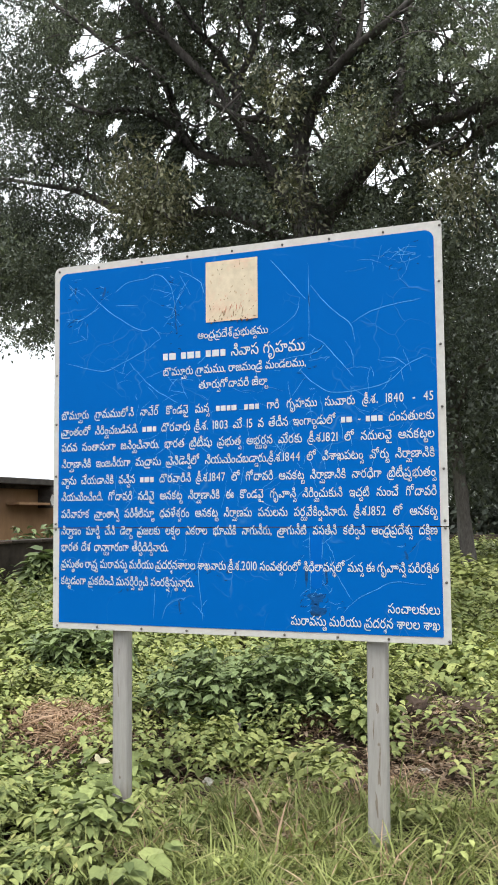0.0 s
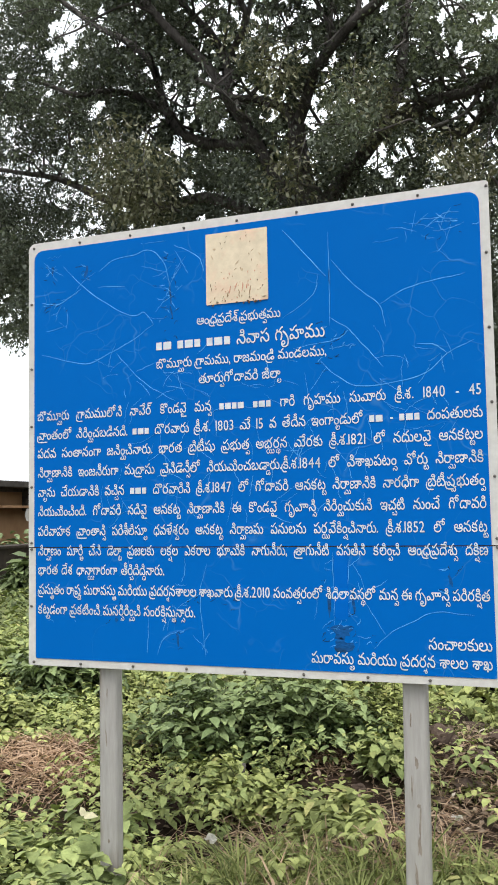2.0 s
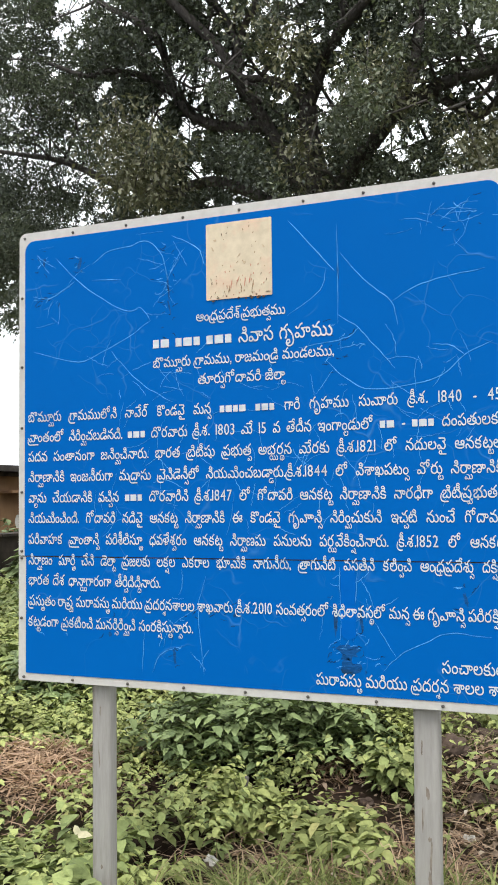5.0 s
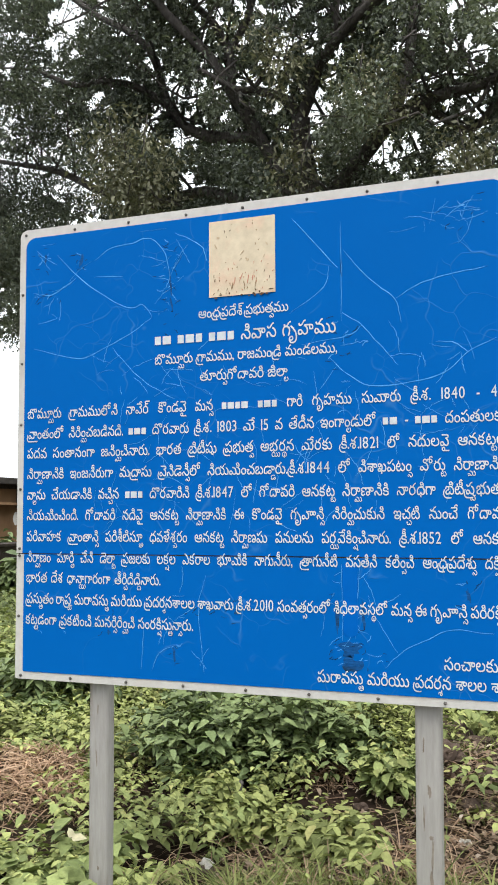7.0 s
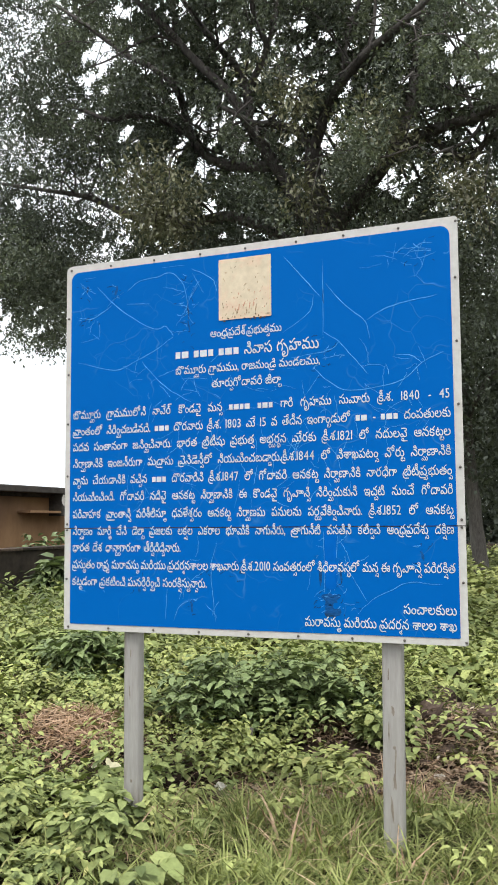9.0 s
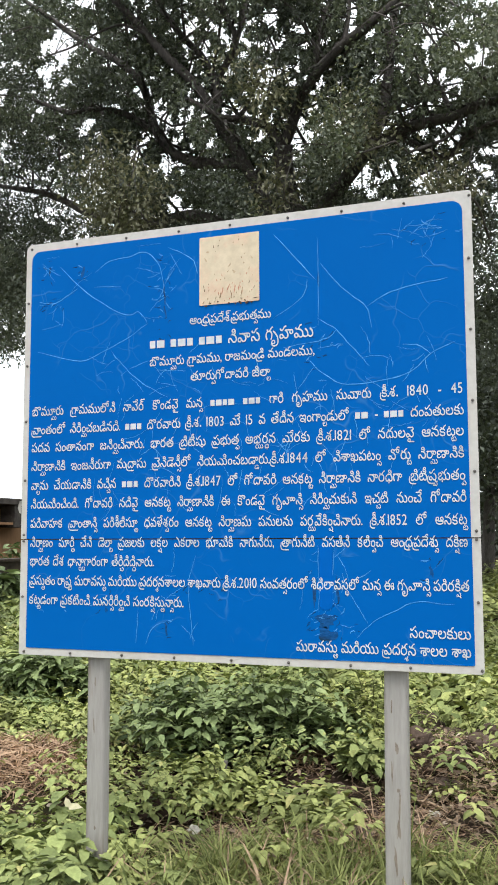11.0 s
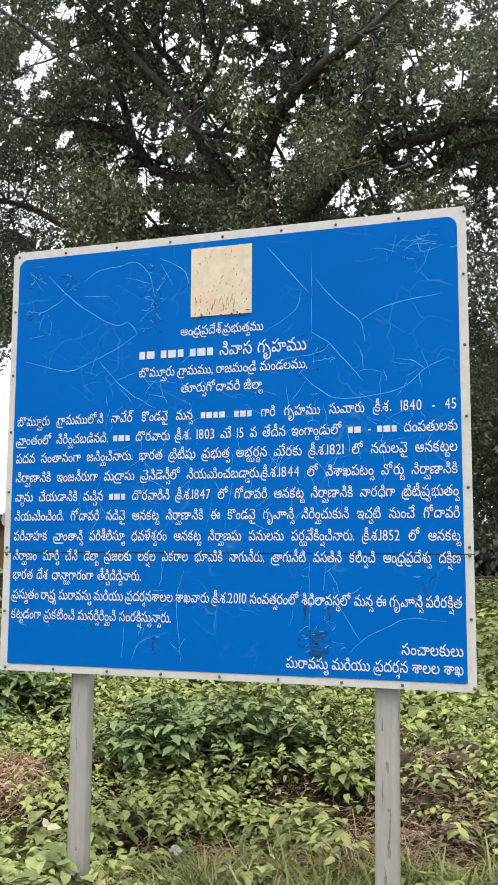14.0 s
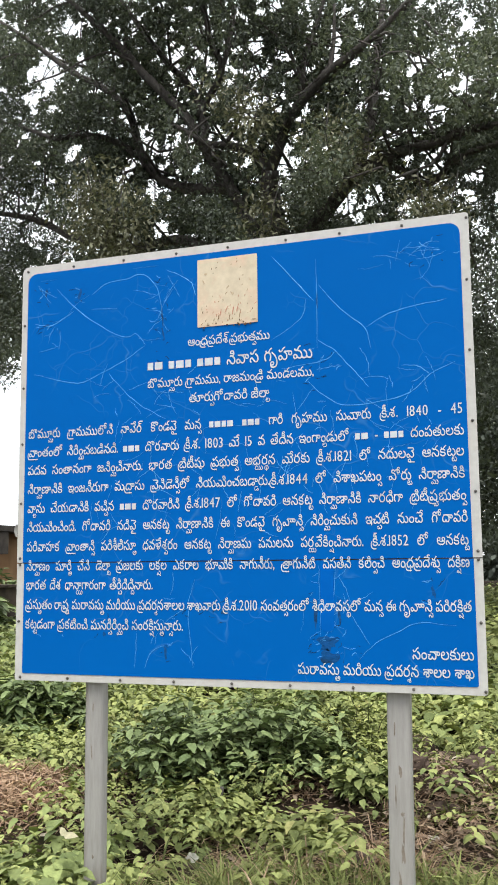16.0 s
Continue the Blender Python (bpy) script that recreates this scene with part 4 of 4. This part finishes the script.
# ---- trees farther off ----
def far_tree(base, height, lean, spread, count, leaf, seed, low, radius):
    ob = tagged(new("tree"), "slender dark tree standing among weeds", "tree")
    b, top = Vector(base), Vector(base) + Vector((lean, 0, height))
    limb_part([b + Vector((0.12, 0, -0.3)), b + Vector((0.02, 0, 0.5)), b.lerp(top, 0.3), b.lerp(top, 0.65), top], radius, radius * 0.35, ob, "trunk", 10)
    rr, cs = random.Random(seed), []
    for k in range(9):
        p = b.lerp(top, rr.uniform(0.35, 0.95))
        e = p + Vector((rr.uniform(-1, 1) * spread, rr.uniform(-1, 1) * spread, rr.uniform(0.1, 1.3)))
        limb_part([p, p.lerp(e, 0.5) + Vector((0, 0, 0.2)), e], radius * 0.35, 0.03, ob, "limb", 6)
        cs += [e.lerp(p, rr.uniform(0, 0.5)) for _ in range(2)]
    gg = np.random.default_rng(seed)
    n = count
    c = np.array([list(v) for v in cs])[gg.integers(0, len(cs), n)] + gg.normal(0, 1, (n, 3)) * np.array([spread * 0.5, spread * 0.5, 1.0])
    c = c[c[:, 2] > low]
    foliage("foliage", c, 26, 0.3, leaf, 0.5, CROWN, ob, seed + 1)
    return ob


far_tree((-1.60, 16.5, 0.0), 7.2, -0.40, 2.0, 1200, 0.13, 31, 2.3, 0.20)
far_tree((2.6, 19.0, 0.0), 7.2, 0.3, 2.6, 1200, 0.16, 33, 1.9, 0.26)
far_tree((-1.4, 24.0, 0.0), 6.5, 0.3, 3.0, 1300, 0.18, 35, 1.6, 0.24)

# a belt of woods that closes the distance
g = np.random.default_rng(40)
c = np.stack([g.uniform(-20, 60, 3400), 46 + g.uniform(0, 6, 3400), g.uniform(0, 1, 3400)], -1)
c[:, 2] = 0.2 + c[:, 2] * (5.5 + 2.2 * np.sin(c[:, 0] * 0.4) + 1.2 * np.sin(c[:, 0] * 1.1 + 1))
woods = foliage("distant_woods", c, 14, 0.7, 0.5, 0.6, CROWN, None, 41)
tagged(woods, "dark belt of distant woods", "woods", kind="stuff")

# low pale wall and post in the distance
bm = box(bmesh.new(), (-6, 34.0, -0.1), (30, 34.25, 0.55), 0.02)
tagged(mesh_object("boundary_wall", bm, MOSSY), "low dark boundary wall beyond the weeds", "wall")

# ---- house and compound wall ----
house = tagged(new("house"), "low ochre house with a blackened flat roof", "house")
house.location = (0, 0, 0)
part("wall", box(bmesh.new(), (-24, 10.0, -0.4), (-16.5, 26.1, 2.40), 0.02), PLASTER, house, "stained ochre plaster wall")
part("roof", box(bmesh.new(), (-24.6, 9.4, 2.42), (-15.9, 26.7, 2.62), 0.03), ROOF, house, "blackened concrete roof slab")
part("sunshade", box(bmesh.new(), (-16.495, 20.6, 1.78), (-16.0, 22.3, 1.86), 0.01), PLASTER, house, "thin plaster sunshade")
# shade below the roof slab, built as a dark solid strip
part("eave_shade_strip", box(bmesh.new(), (-16.495, 9.9, 2.30), (-16.35, 22.2, 2.415), 0.01), ROOF, house, "dark strip standing in for the shade under the roof")
part("rain_pillar", box(bmesh.new(), (-16.495, 22.3, 1.7), (-15.95, 23.0, 2.415), 0.02), ROOF, house, "dark bracket under the roof")

wall = tagged(new("compound_wall"), "old dark mossy compound wall with a worn coping", "wall")
part("wall_body", box(bmesh.new(), (-9.35, 4.0, -0.2), (-9.02, 15.5, 0.90), 0.02), MOSSY, wall)
for k in range(12):
    y = 4.0 + 0.957 * k
    part("coping", box(bmesh.new(), (-9.40, y, 0.902), (-8.97, y + 0.945, 0.95 + 0.006 * (k % 3)), 0.012), MOSSY if k % 3 else STONE, wall)

# ---- weeds ----
RUBBLE_AT = np.array((0.40, 2.05))


def bare(x, y):
    """How bare the ground is: the straw heap, the rubble, and a few open patches."""
    b = 0.0
    for cx, cy, wx, wy, k in ((-1.74, 1.42, 0.11, 0.16, 1.0), (0.54, 2.15, 0.10, 0.28, 0.85), (-0.02, 1.50, 0.06, 0.05, 1.4),
                              (0.50, 1.30, 0.10, 0.05, 1.1), (0.15, 0.76, 0.16, 0.035, 1.4), (0.63, 0.70, 0.03, 0.03, 1.3),
                              (-1.50, 0.98, 0.05, 0.03, 1.6), (-0.42, 0.55, 0.02, 0.02, 1.4), (-0.75, 1.30, 0.10, 0.012, 1.2),
                              (-0.28, 1.95, 0.03, 0.05, 1.2), (0.70, 1.30, 0.08, 0.45, 0.25), (0.30, 1.05, 0.25, 0.02, 0.8), (0.34, 1.98, 0.025, 0.05, 1.5), (0.30, 2.85, 0.06, 0.05, 1.3)):
        b = b + k * np.exp(-((x - cx) ** 2 / wx + (y - cy) ** 2 / wy))
    return b


def weeds(name, n, lo, hi, per, tall, size, width, material, seed, label, outline=BROAD_LEAF, patch=0.0, grow=None, clear=1.0):
    """Low plants: arching stems from one root, leaves in pairs along them that spread flat and droop."""
    g = np.random.default_rng(seed)
    x, y = g.uniform(lo[0], hi[0], n), g.uniform(lo[1], hi[1], n)
    keep = g.random(n) > bare(x, y) * clear
    if patch:
        keep &= np.array([noise.noise(Vector((a * 0.9, b * 0.9, seed))) for a, b in zip(x, y)]) > patch - 0.5
    keep &= np.array([noise.noise(Vector((a * 3.4, b * 3.4, 11.0))) for a, b in zip(x, y)]) > np.where((y > -1) & (y < 3.6), -0.14, -0.6)
    if grow is not None:
        keep &= g.random(n) < grow(x, y)
    x, y = x[keep], y[keep]
    m, on_stem = len(x), 6
    stems = max(1, per // on_stem)
    h = tall * g.uniform(0.5, 1.3, m) * np.interp(y, [0.0, 0.6], [0.65, 1.0])
    h *= np.array([max(0.3, 1.05 + 1.15 * noise.noise(Vector((p * 2.1, q * 2.1, 4.0)))) for p, q in zip(x, y)])
    shape = (m, stems, on_stem)
    turn = g.uniform(0, 2 * math.pi, (m, 1, 1)) + (np.arange(stems) * 2.4)[None, :, None] + g.normal(0, 0.3, (m, stems, 1))
    k = np.broadcast_to(np.array([0.40, 0.46, 0.66, 0.72, 0.92, 1.0])[None, None, :], shape) + g.normal(0, 0.04, shape)
    reach = g.uniform(0.35, 1.05, (m, stems, 1)) * h[:, None, None]
    rise = g.uniform(0.7, 1.05, (m, stems, 1)) * h[:, None, None]
    rad, lift = reach * k ** 1.3, rise * (k * 1.35 - 0.38 * k ** 2)
    at = np.stack([x[:, None, None] + rad * np.cos(turn), y[:, None, None] + rad * np.sin(turn), ground_z(x, y)[:, None, None] + lift], -1).reshape(-1, 3)
    way = turn + np.array([1.1, -1.1, 1.0, -1.0, 0.6, -0.1])[None, None, :] + g.normal(0, 0.28, shape)
    out = np.stack([np.cos(way), np.sin(way), np.full(shape, -0.22) + g.normal(0, 0.18, shape)], -1).reshape(-1, 3)
    up = np.array([0, 0, 1.0]) + 0.30 * out + g.normal(0, 0.20, out.shape)
    big = np.broadcast_to(np.array([1.0, 1.05, 1.05, 1.0, 0.75, 0.6])[None, None, :], shape).ravel() * np.repeat(g.uniform(0.7, 1.25, m), stems * on_stem)
    ob = leaves(name, at, out, up, size * big * g.uniform(0.85, 1.15, len(at)), width * g.uniform(0.85, 1.15, len(at)), outline, material)
    return tagged(ob, label, "weeds", kind="stuff")


edge = lambda x, y: np.where((x > 0.35) & (y < 0.35), 0.1, 1.0) * np.where((x > -0.55) & (y < 0.45), 0.20, 1.0) * np.where((x > 0.45) & (y > 0.4) & (y < 1.3), 0.5, 1.0)
weeds("weeds", 2400, (-4.2, -0.9), (1.6, 3.6), 24, 0.20, 0.052, 0.74, VINE, 51, "light green creeping weeds over the ground", grow=edge)
weeds("weeds", 900, (-4.2, -0.9), (1.6, 3.6), 24, 0.20, 0.060, 0.62, HERB, 52, "mid green leafy weeds", patch=0.4, grow=edge)
weeds("weeds", 2000, (-8.8, 3.4), (1.8, 9.5), 24, 0.22, 0.095, 0.72, VINE, 53, "light green leafy weeds farther off")
weeds("weeds", 600, (-8.8, 3.0), (2.0, 9.5), 24, 0.36, 0.11, 0.58, HERB, 54, "mid green weeds farther off", patch=0.45)
weeds("weeds", 1500, (-8.8, 9.0), (4.0, 33.0), 18, 0.40, 0.20, 0.65, VINE, 55, "light green weeds in the distance", SMALL_LEAF)
weeds("weeds", 500, (-8.8, 9.0), (4.0, 33.0), 18, 0.55, 0.20, 0.6, HERB, 56, "mid green weeds in the distance", SMALL_LEAF, 0.5)
weeds("weeds", 500, (-16, -9), (10, -0.9), 12, 0.18, 0.10, 0.7, HERB, 57, "sparse weeds beside the path", SMALL_LEAF)
near_left = lambda x, y: np.exp(-((x + 1.05) ** 2 / 0.50 + (y + 0.10) ** 2 / 0.20))
weeds("weeds", 240, (-2.4, -0.9), (-0.2, 0.9), 24, 0.20, 0.090, 0.82, HERB, 58, "broad heart-leaved weeds at the foot of the post", grow=near_left)


# ---- bushes ----
def bush(x, y, tall, wide, count, size, width, material, seed, label):
    ob = tagged(new("bush"), label, "bush", "bushes among the weeds")
    z = float(ground_z(x, y))
    ob.location = (x, y, z)
    rr, g = random.Random(seed), np.random.default_rng(seed)
    at, axis, up = [], [], []
    for k in range(count):
        a, e = rr.uniform(0, 6.283), rr.uniform(0.15, 1.0)
        tip = Vector((wide / 2 * math.sqrt(1 - (0.92 * e) ** 2) * math.cos(a) * rr.uniform(0.6, 1.1), wide / 2 * math.sqrt(1 - (0.92 * e) ** 2) * math.sin(a) * rr.uniform(0.6, 1.1), tall * e * rr.uniform(0.85, 1.12)))
        line = smooth_line([(0.08 * math.cos(a), 0.08 * math.sin(a), 0.0), tuple(tip * 0.5 + Vector((0, 0, 0.12 * tall))), tuple(tip)], 4)
        part("stem", tube(bmesh.new(), line, 0.005, 0.002, 5), STALK, ob)
        for i in range(32):
            p = line[int(len(line) * rr.uniform(0.35, 0.999))]
            b = rr.uniform(0, 6.283)
            d = Vector((math.cos(b), math.sin(b), rr.uniform(-0.5, 0.25)))
            at.append(p + Vector((rr.gauss(0, 0.03), rr.gauss(0, 0.03), rr.gauss(0, 0.03))))
            axis.append(d)
            up.append(Vector((rr.gauss(0, 0.3), rr.gauss(0, 0.3), 1)) + 0.4 * Vector((math.cos(b), math.sin(b), 0)))
    lv = leaves("foliage", np.array([list(v) for v in at]), np.array([list(v) for v in axis]), np.array([list(v) for v in up]),
                size * g.uniform(0.6, 1.2, len(at)), width * g.uniform(0.85, 1.15, len(at)), BROAD_LEAF, material, ob)
    tagged(lv, kind="stuff")
    return ob


bush(-0.95, 1.95, 0.50, 1.10, 74, 0.084, 0.62, BUSHY, 61, "dark green bush with broad pointed leaves")
bush(-0.40, 2.05, 0.46, 0.95, 60, 0.084, 0.62, BUSHY, 62, "dark green bush with drooping pointed leaves")
bush(-0.80, 2.75, 0.52, 1.2, 46, 0.075, 0.58, HERB, 63, "mid green bush with slender leaves")
bush(0.02, 2.30, 0.44, 0.75, 48, 0.050, 0.55, VINE, 64, "yellow-green bush with fine leaves")
bush(-0.50, 1.22, 0.24, 0.42, 18, 0.085, 0.62, VINE, 65, "low light green bush")
bush(-2.75, 3.15, 0.44, 1.05, 50, 0.135, 0.50, BUSHY, 66, "bush with large drooping dark leaves")
bush(-3.55, 3.6, 0.36, 0.9, 26, 0.13, 0.55, HERB, 67, "light bush with broad leaves")
bush(-8.3, 10.7, 0.80, 0.8, 9, 0.42, 0.42, BUSHY, 68, "large-leaved dark shrub against the compound wall")
bush(-9.8, 12.2, 1.15, 1.0, 22, 0.22, 0.5, BUSHY, 69, "shrub growing behind the compound wall")
bush(-9.8, 13.4, 1.22, 0.9, 16, 0.30, 0.35, BUSHY, 70, "large-leaved shrub behind the compound wall")
bush(0.9, 3.6, 0.40, 0.9, 28, 0.07, 0.6, HERB, 71, "mid green bush near the rubble")
bush(-2.4, 1.75, 0.24, 0.8, 26, 0.070, 0.8, VINE, 72, "low light green bush by the straw")
bush(-0.60, -0.16, 0.17, 0.34, 14, 0.075, 0.75, HERB, 75, "low leafy plant at the foot of the post")
bush(0.15, 1.75, 0.18, 0.42, 16, 0.085, 0.62, HERB, 73, "low mid green bush beside bare soil")
bush(0.10, 0.92, 0.17, 0.50, 16, 0.080, 0.62, VINE, 74, "low yellow-green bush over dry stalks")
# woody stem of the young bush
part("woody_stem", tube(bmesh.new(), smooth_line([(-0.53, 1.20, -0.05), (-0.515, 1.20, 0.08), (-0.49, 1.21, 0.22)], 4), 0.016, 0.011, 8, 0.2), BARK, [o for o in bpy.data.objects if o.name == "bush.004"][0], "brown woody stem", True).matrix_parent_inverse = Matrix.Translation((0.50, -1.22, -float(ground_z(-0.50, 1.22))))

# ---- grass ----
def grass(n, lo, hi, tall, seed, label, grow=None, material=GRASS):
    g = np.random.default_rng(seed)
    n //= 16
    x, y = g.uniform(lo[0], hi[0], n), g.uniform(lo[1], hi[1], n)
    if grow is not None:
        k = g.random(n) < grow(x, y)
        x, y = x[k], y[k]
    tuft = np.repeat(g.uniform(0.6, 1.25, len(x)), 16)
    x, y = np.repeat(x, 16), np.repeat(y, 16)
    m = len(x)
    a = g.uniform(0, 2 * math.pi, m)
    x, y = x + 0.022 * np.cos(a) * g.random(m), y + 0.022 * np.sin(a) * g.random(m)
    lean = g.uniform(0.25, 2.2, m)
    axis = np.stack([lean * np.cos(a), lean * np.sin(a), np.full(m, 1.0)], -1)
    up = np.stack([-np.cos(a), -np.sin(a), lean], -1)
    at = np.stack([x, y, ground_z(x, y) - 0.01], -1)
    ob = leaves("grass", at, axis, up, tall * tuft * g.uniform(0.5, 1.3, m), 0.036 * g.uniform(0.7, 1.5, m), BLADE, material)
    return tagged(ob, label, "grass", kind="stuff")


front = lambda x, y: np.clip(1.15 - np.abs(y + 0.25) * 0.9, 0, 1) * np.clip((x + 0.75) * 1.6, 0.06, 1)
grass(52000, (-2.2, -1.1), (2.4, 0.7), 0.17, 81, "long green bent grass at the front edge", front)
grass(9000, (0.0, 0.2), (2.2, 3.4), 0.16, 82, "tufts of green grass among the weeds", lambda x, y: 1 - bare(x, y))
grass(1500, (-0.6, -0.9), (2.2, 1.2), 0.20, 83, "dry bent grass blades", None, STRAW)
grass(9000, (-8, -9), (9, -1.0), 0.14, 84, "short grass beside the path")


# ---- straw, rubble and litter ----
def straw(n, centre, spread, tall, size, seed, label):
    g = np.random.default_rng(seed)
    x, y = g.normal(centre[0], spread[0], n), g.normal(centre[1], spread[1], n)
    a = g.uniform(0, 2 * math.pi, n)
    d = ((x - centre[0]) / spread[0]) ** 2 + ((y - centre[1]) / spread[1]) ** 2
    at = np.stack([x, y, ground_z(x, y) + 0.01 + tall * np.exp(-d * 0.6) * g.random(n)], -1)
    axis = np.stack([np.cos(a), np.sin(a), g.normal(0.05, 0.35, n)], -1)
    up = g.normal(0, 0.5, (n, 3)) + np.array([0, 0, 1])
    ob = leaves("straw", at, axis, up, size * g.uniform(0.4, 1.5, n), 0.042, BLADE, STRAW)
    return tagged(ob, label, "straw", kind="stuff")


straw(2600, (-1.74, 1.42), (0.25, 0.30), 0.10, 0.13, 91, "heap of dry brown straw and cut weeds")
straw(1500, (0.12, 0.78), (0.30, 0.14), 0.05, 0.12, 92, "dry stalks strewn over bare soil")
straw(500, (-0.30, 2.0), (0.12, 0.12), 0.08, 0.16, 93, "dry stalks under the bushes")
straw(1200, (0.50, 1.55), (0.30, 0.5), 0.06, 0.12, 94, "dry stalks among the rubble")


def litter(n, centre, spread, seed, label):
    g = np.random.default_rng(seed)
    x, y = g.normal(centre[0], spread[0], n), g.normal(centre[1], spread[1], n)
    a = g.uniform(0, 2 * math.pi, n)
    at = np.stack([x, y, ground_z(x, y) + 0.02 + 0.07 * g.random(n) ** 2], -1)
    axis = np.stack([np.cos(a), np.sin(a), g.normal(0, 0.2, n)], -1)
    up = g.normal(0, 0.4, (n, 3)) + np.array([0, 0, 1])
    ob = leaves("dead_leaves", at, axis, up, 0.036 * g.uniform(0.4, 1.6, n), 0.5, BROAD_LEAF, LITTER)
    return tagged(ob, label, "leaf litter", kind="stuff")


litter(800, RUBBLE_AT + np.array((0.16, 0.0)), (0.26, 0.44), 95, "brown dead leaves among the rubble")
litter(520, (0.50, 1.35), (0.28, 0.50), 97, "brown dead leaves on the bare soil")
litter(700, (-0.1, 1.4), (0.8, 0.7), 96, "scattered brown dead leaves on the soil")


def stone(x, y, size, seed):
    """A lump of rubble, broken and uneven, half sunk in the soil."""
    bm = bmesh.new()
    bmesh.ops.create_icosphere(bm, subdivisions=3, radius=1)
    rr = random.Random(seed)
    sx, sy, sz = size * rr.uniform(0.8, 1.2), size * rr.uniform(0.6, 1.0), size * rr.uniform(0.5, 0.8)
    for v in bm.verts:
        k = 1 + 0.35 * noise.noise(v.co * 1.6 + Vector((seed, 0, 0))) + 0.10 * noise.noise(v.co * 5 + Vector((0, seed, 0)))
        v.co = Vector((v.co.x * sx * k, v.co.y * sy * k, v.co.z * sz * k))
    ob = mesh_object("stone", bm, STONE)
    ob.location = (x, y, float(ground_z(x, y)) + sz * 0.6)
    ob.rotation_euler = (0, 0, rr.uniform(0, 6.28))
    return tagged(ob, "brown lump of rubble among dead leaves", "stone", "rubble stones")


r = random.Random(3)
for k, (x, y, s) in enumerate(((0.20, 3.05, 0.13), (0.40, 2.95, 0.09), (0.66, 2.80, 0.13), (0.32, 2.12, 0.105), (0.64, 2.30, 0.09),
                               (0.56, 1.95, 0.07), (-0.42, 0.62, 0.05), (0.30, 0.76, 0.07), (0.13, 0.72, 0.06))):
    stone(x, y, s, 1 + k)
for k in range(16):
    stone(RUBBLE_AT[0] + r.gauss(0, 0.32), RUBBLE_AT[1] + r.gauss(0, 0.38), r.uniform(0.025, 0.06), 10 + k)
for k in range(8):
    stone(r.uniform(-0.7, 0.5), r.uniform(0.9, 1.6), r.uniform(0.02, 0.045), 40 + k)

# a pale pair of fallen leaves on the weeds
z0 = float(ground_z(-0.89, 0.38)) + 0.20
fallen = leaves("fallen_leaf", np.array([(-0.90, 0.38, z0), (-0.90, 0.39, z0)]), np.array([(1.0, 0.2, 0.15), (-0.5, 0.2, 0.5)]), np.array([(0, -0.7, 1.0), (0, -1.0, 0.8)]), np.array([0.062, 0.048]), 0.75, BROAD_LEAF, YELLOW)
tagged(fallen, "pale cream fallen leaves lying on the weeds", "leaf")


def paper_scrap(x, y, lift, size, seed):
    """A small crumpled scrap."""
    rr, bm, n = random.Random(seed), bmesh.new(), 4
    grid = [[bm.verts.new((size * (i / n - 0.5) + rr.gauss(0, size * 0.05), size * 0.6 * (j / n - 0.5) + rr.gauss(0, size * 0.05), rr.gauss(0, size * 0.10))) for j in range(n + 1)] for i in range(n + 1)]
    for i in range(n):
        for j in range(n):
            bm.faces.new((grid[i][j], grid[i + 1][j], grid[i + 1][j + 1], grid[i][j + 1]))
    bmesh.ops.solidify(bm, geom=bm.faces[:], thickness=0.001)
    ob = mesh_object("paper_scrap", bm, PAPER)
    ob.matrix_world = pose(x, y, float(ground_z(x, y)) + lift, rr.uniform(20, 60), rr.uniform(-15, 15), rr.uniform(-40, 40))
    return tagged(ob, "small crumpled whitish scrap of litter among weeds", "litter", "scraps of litter")


for k, (x, y, lift, size) in enumerate(((0.54, 1.24, 0.03, 0.055), (-0.33, 2.12, 0.16, 0.045), (-0.37, 0.52, 0.10, 0.06), (0.55, 1.95, 0.05, 0.06))):
    paper_scrap(x, y, lift, size, 70 + k)
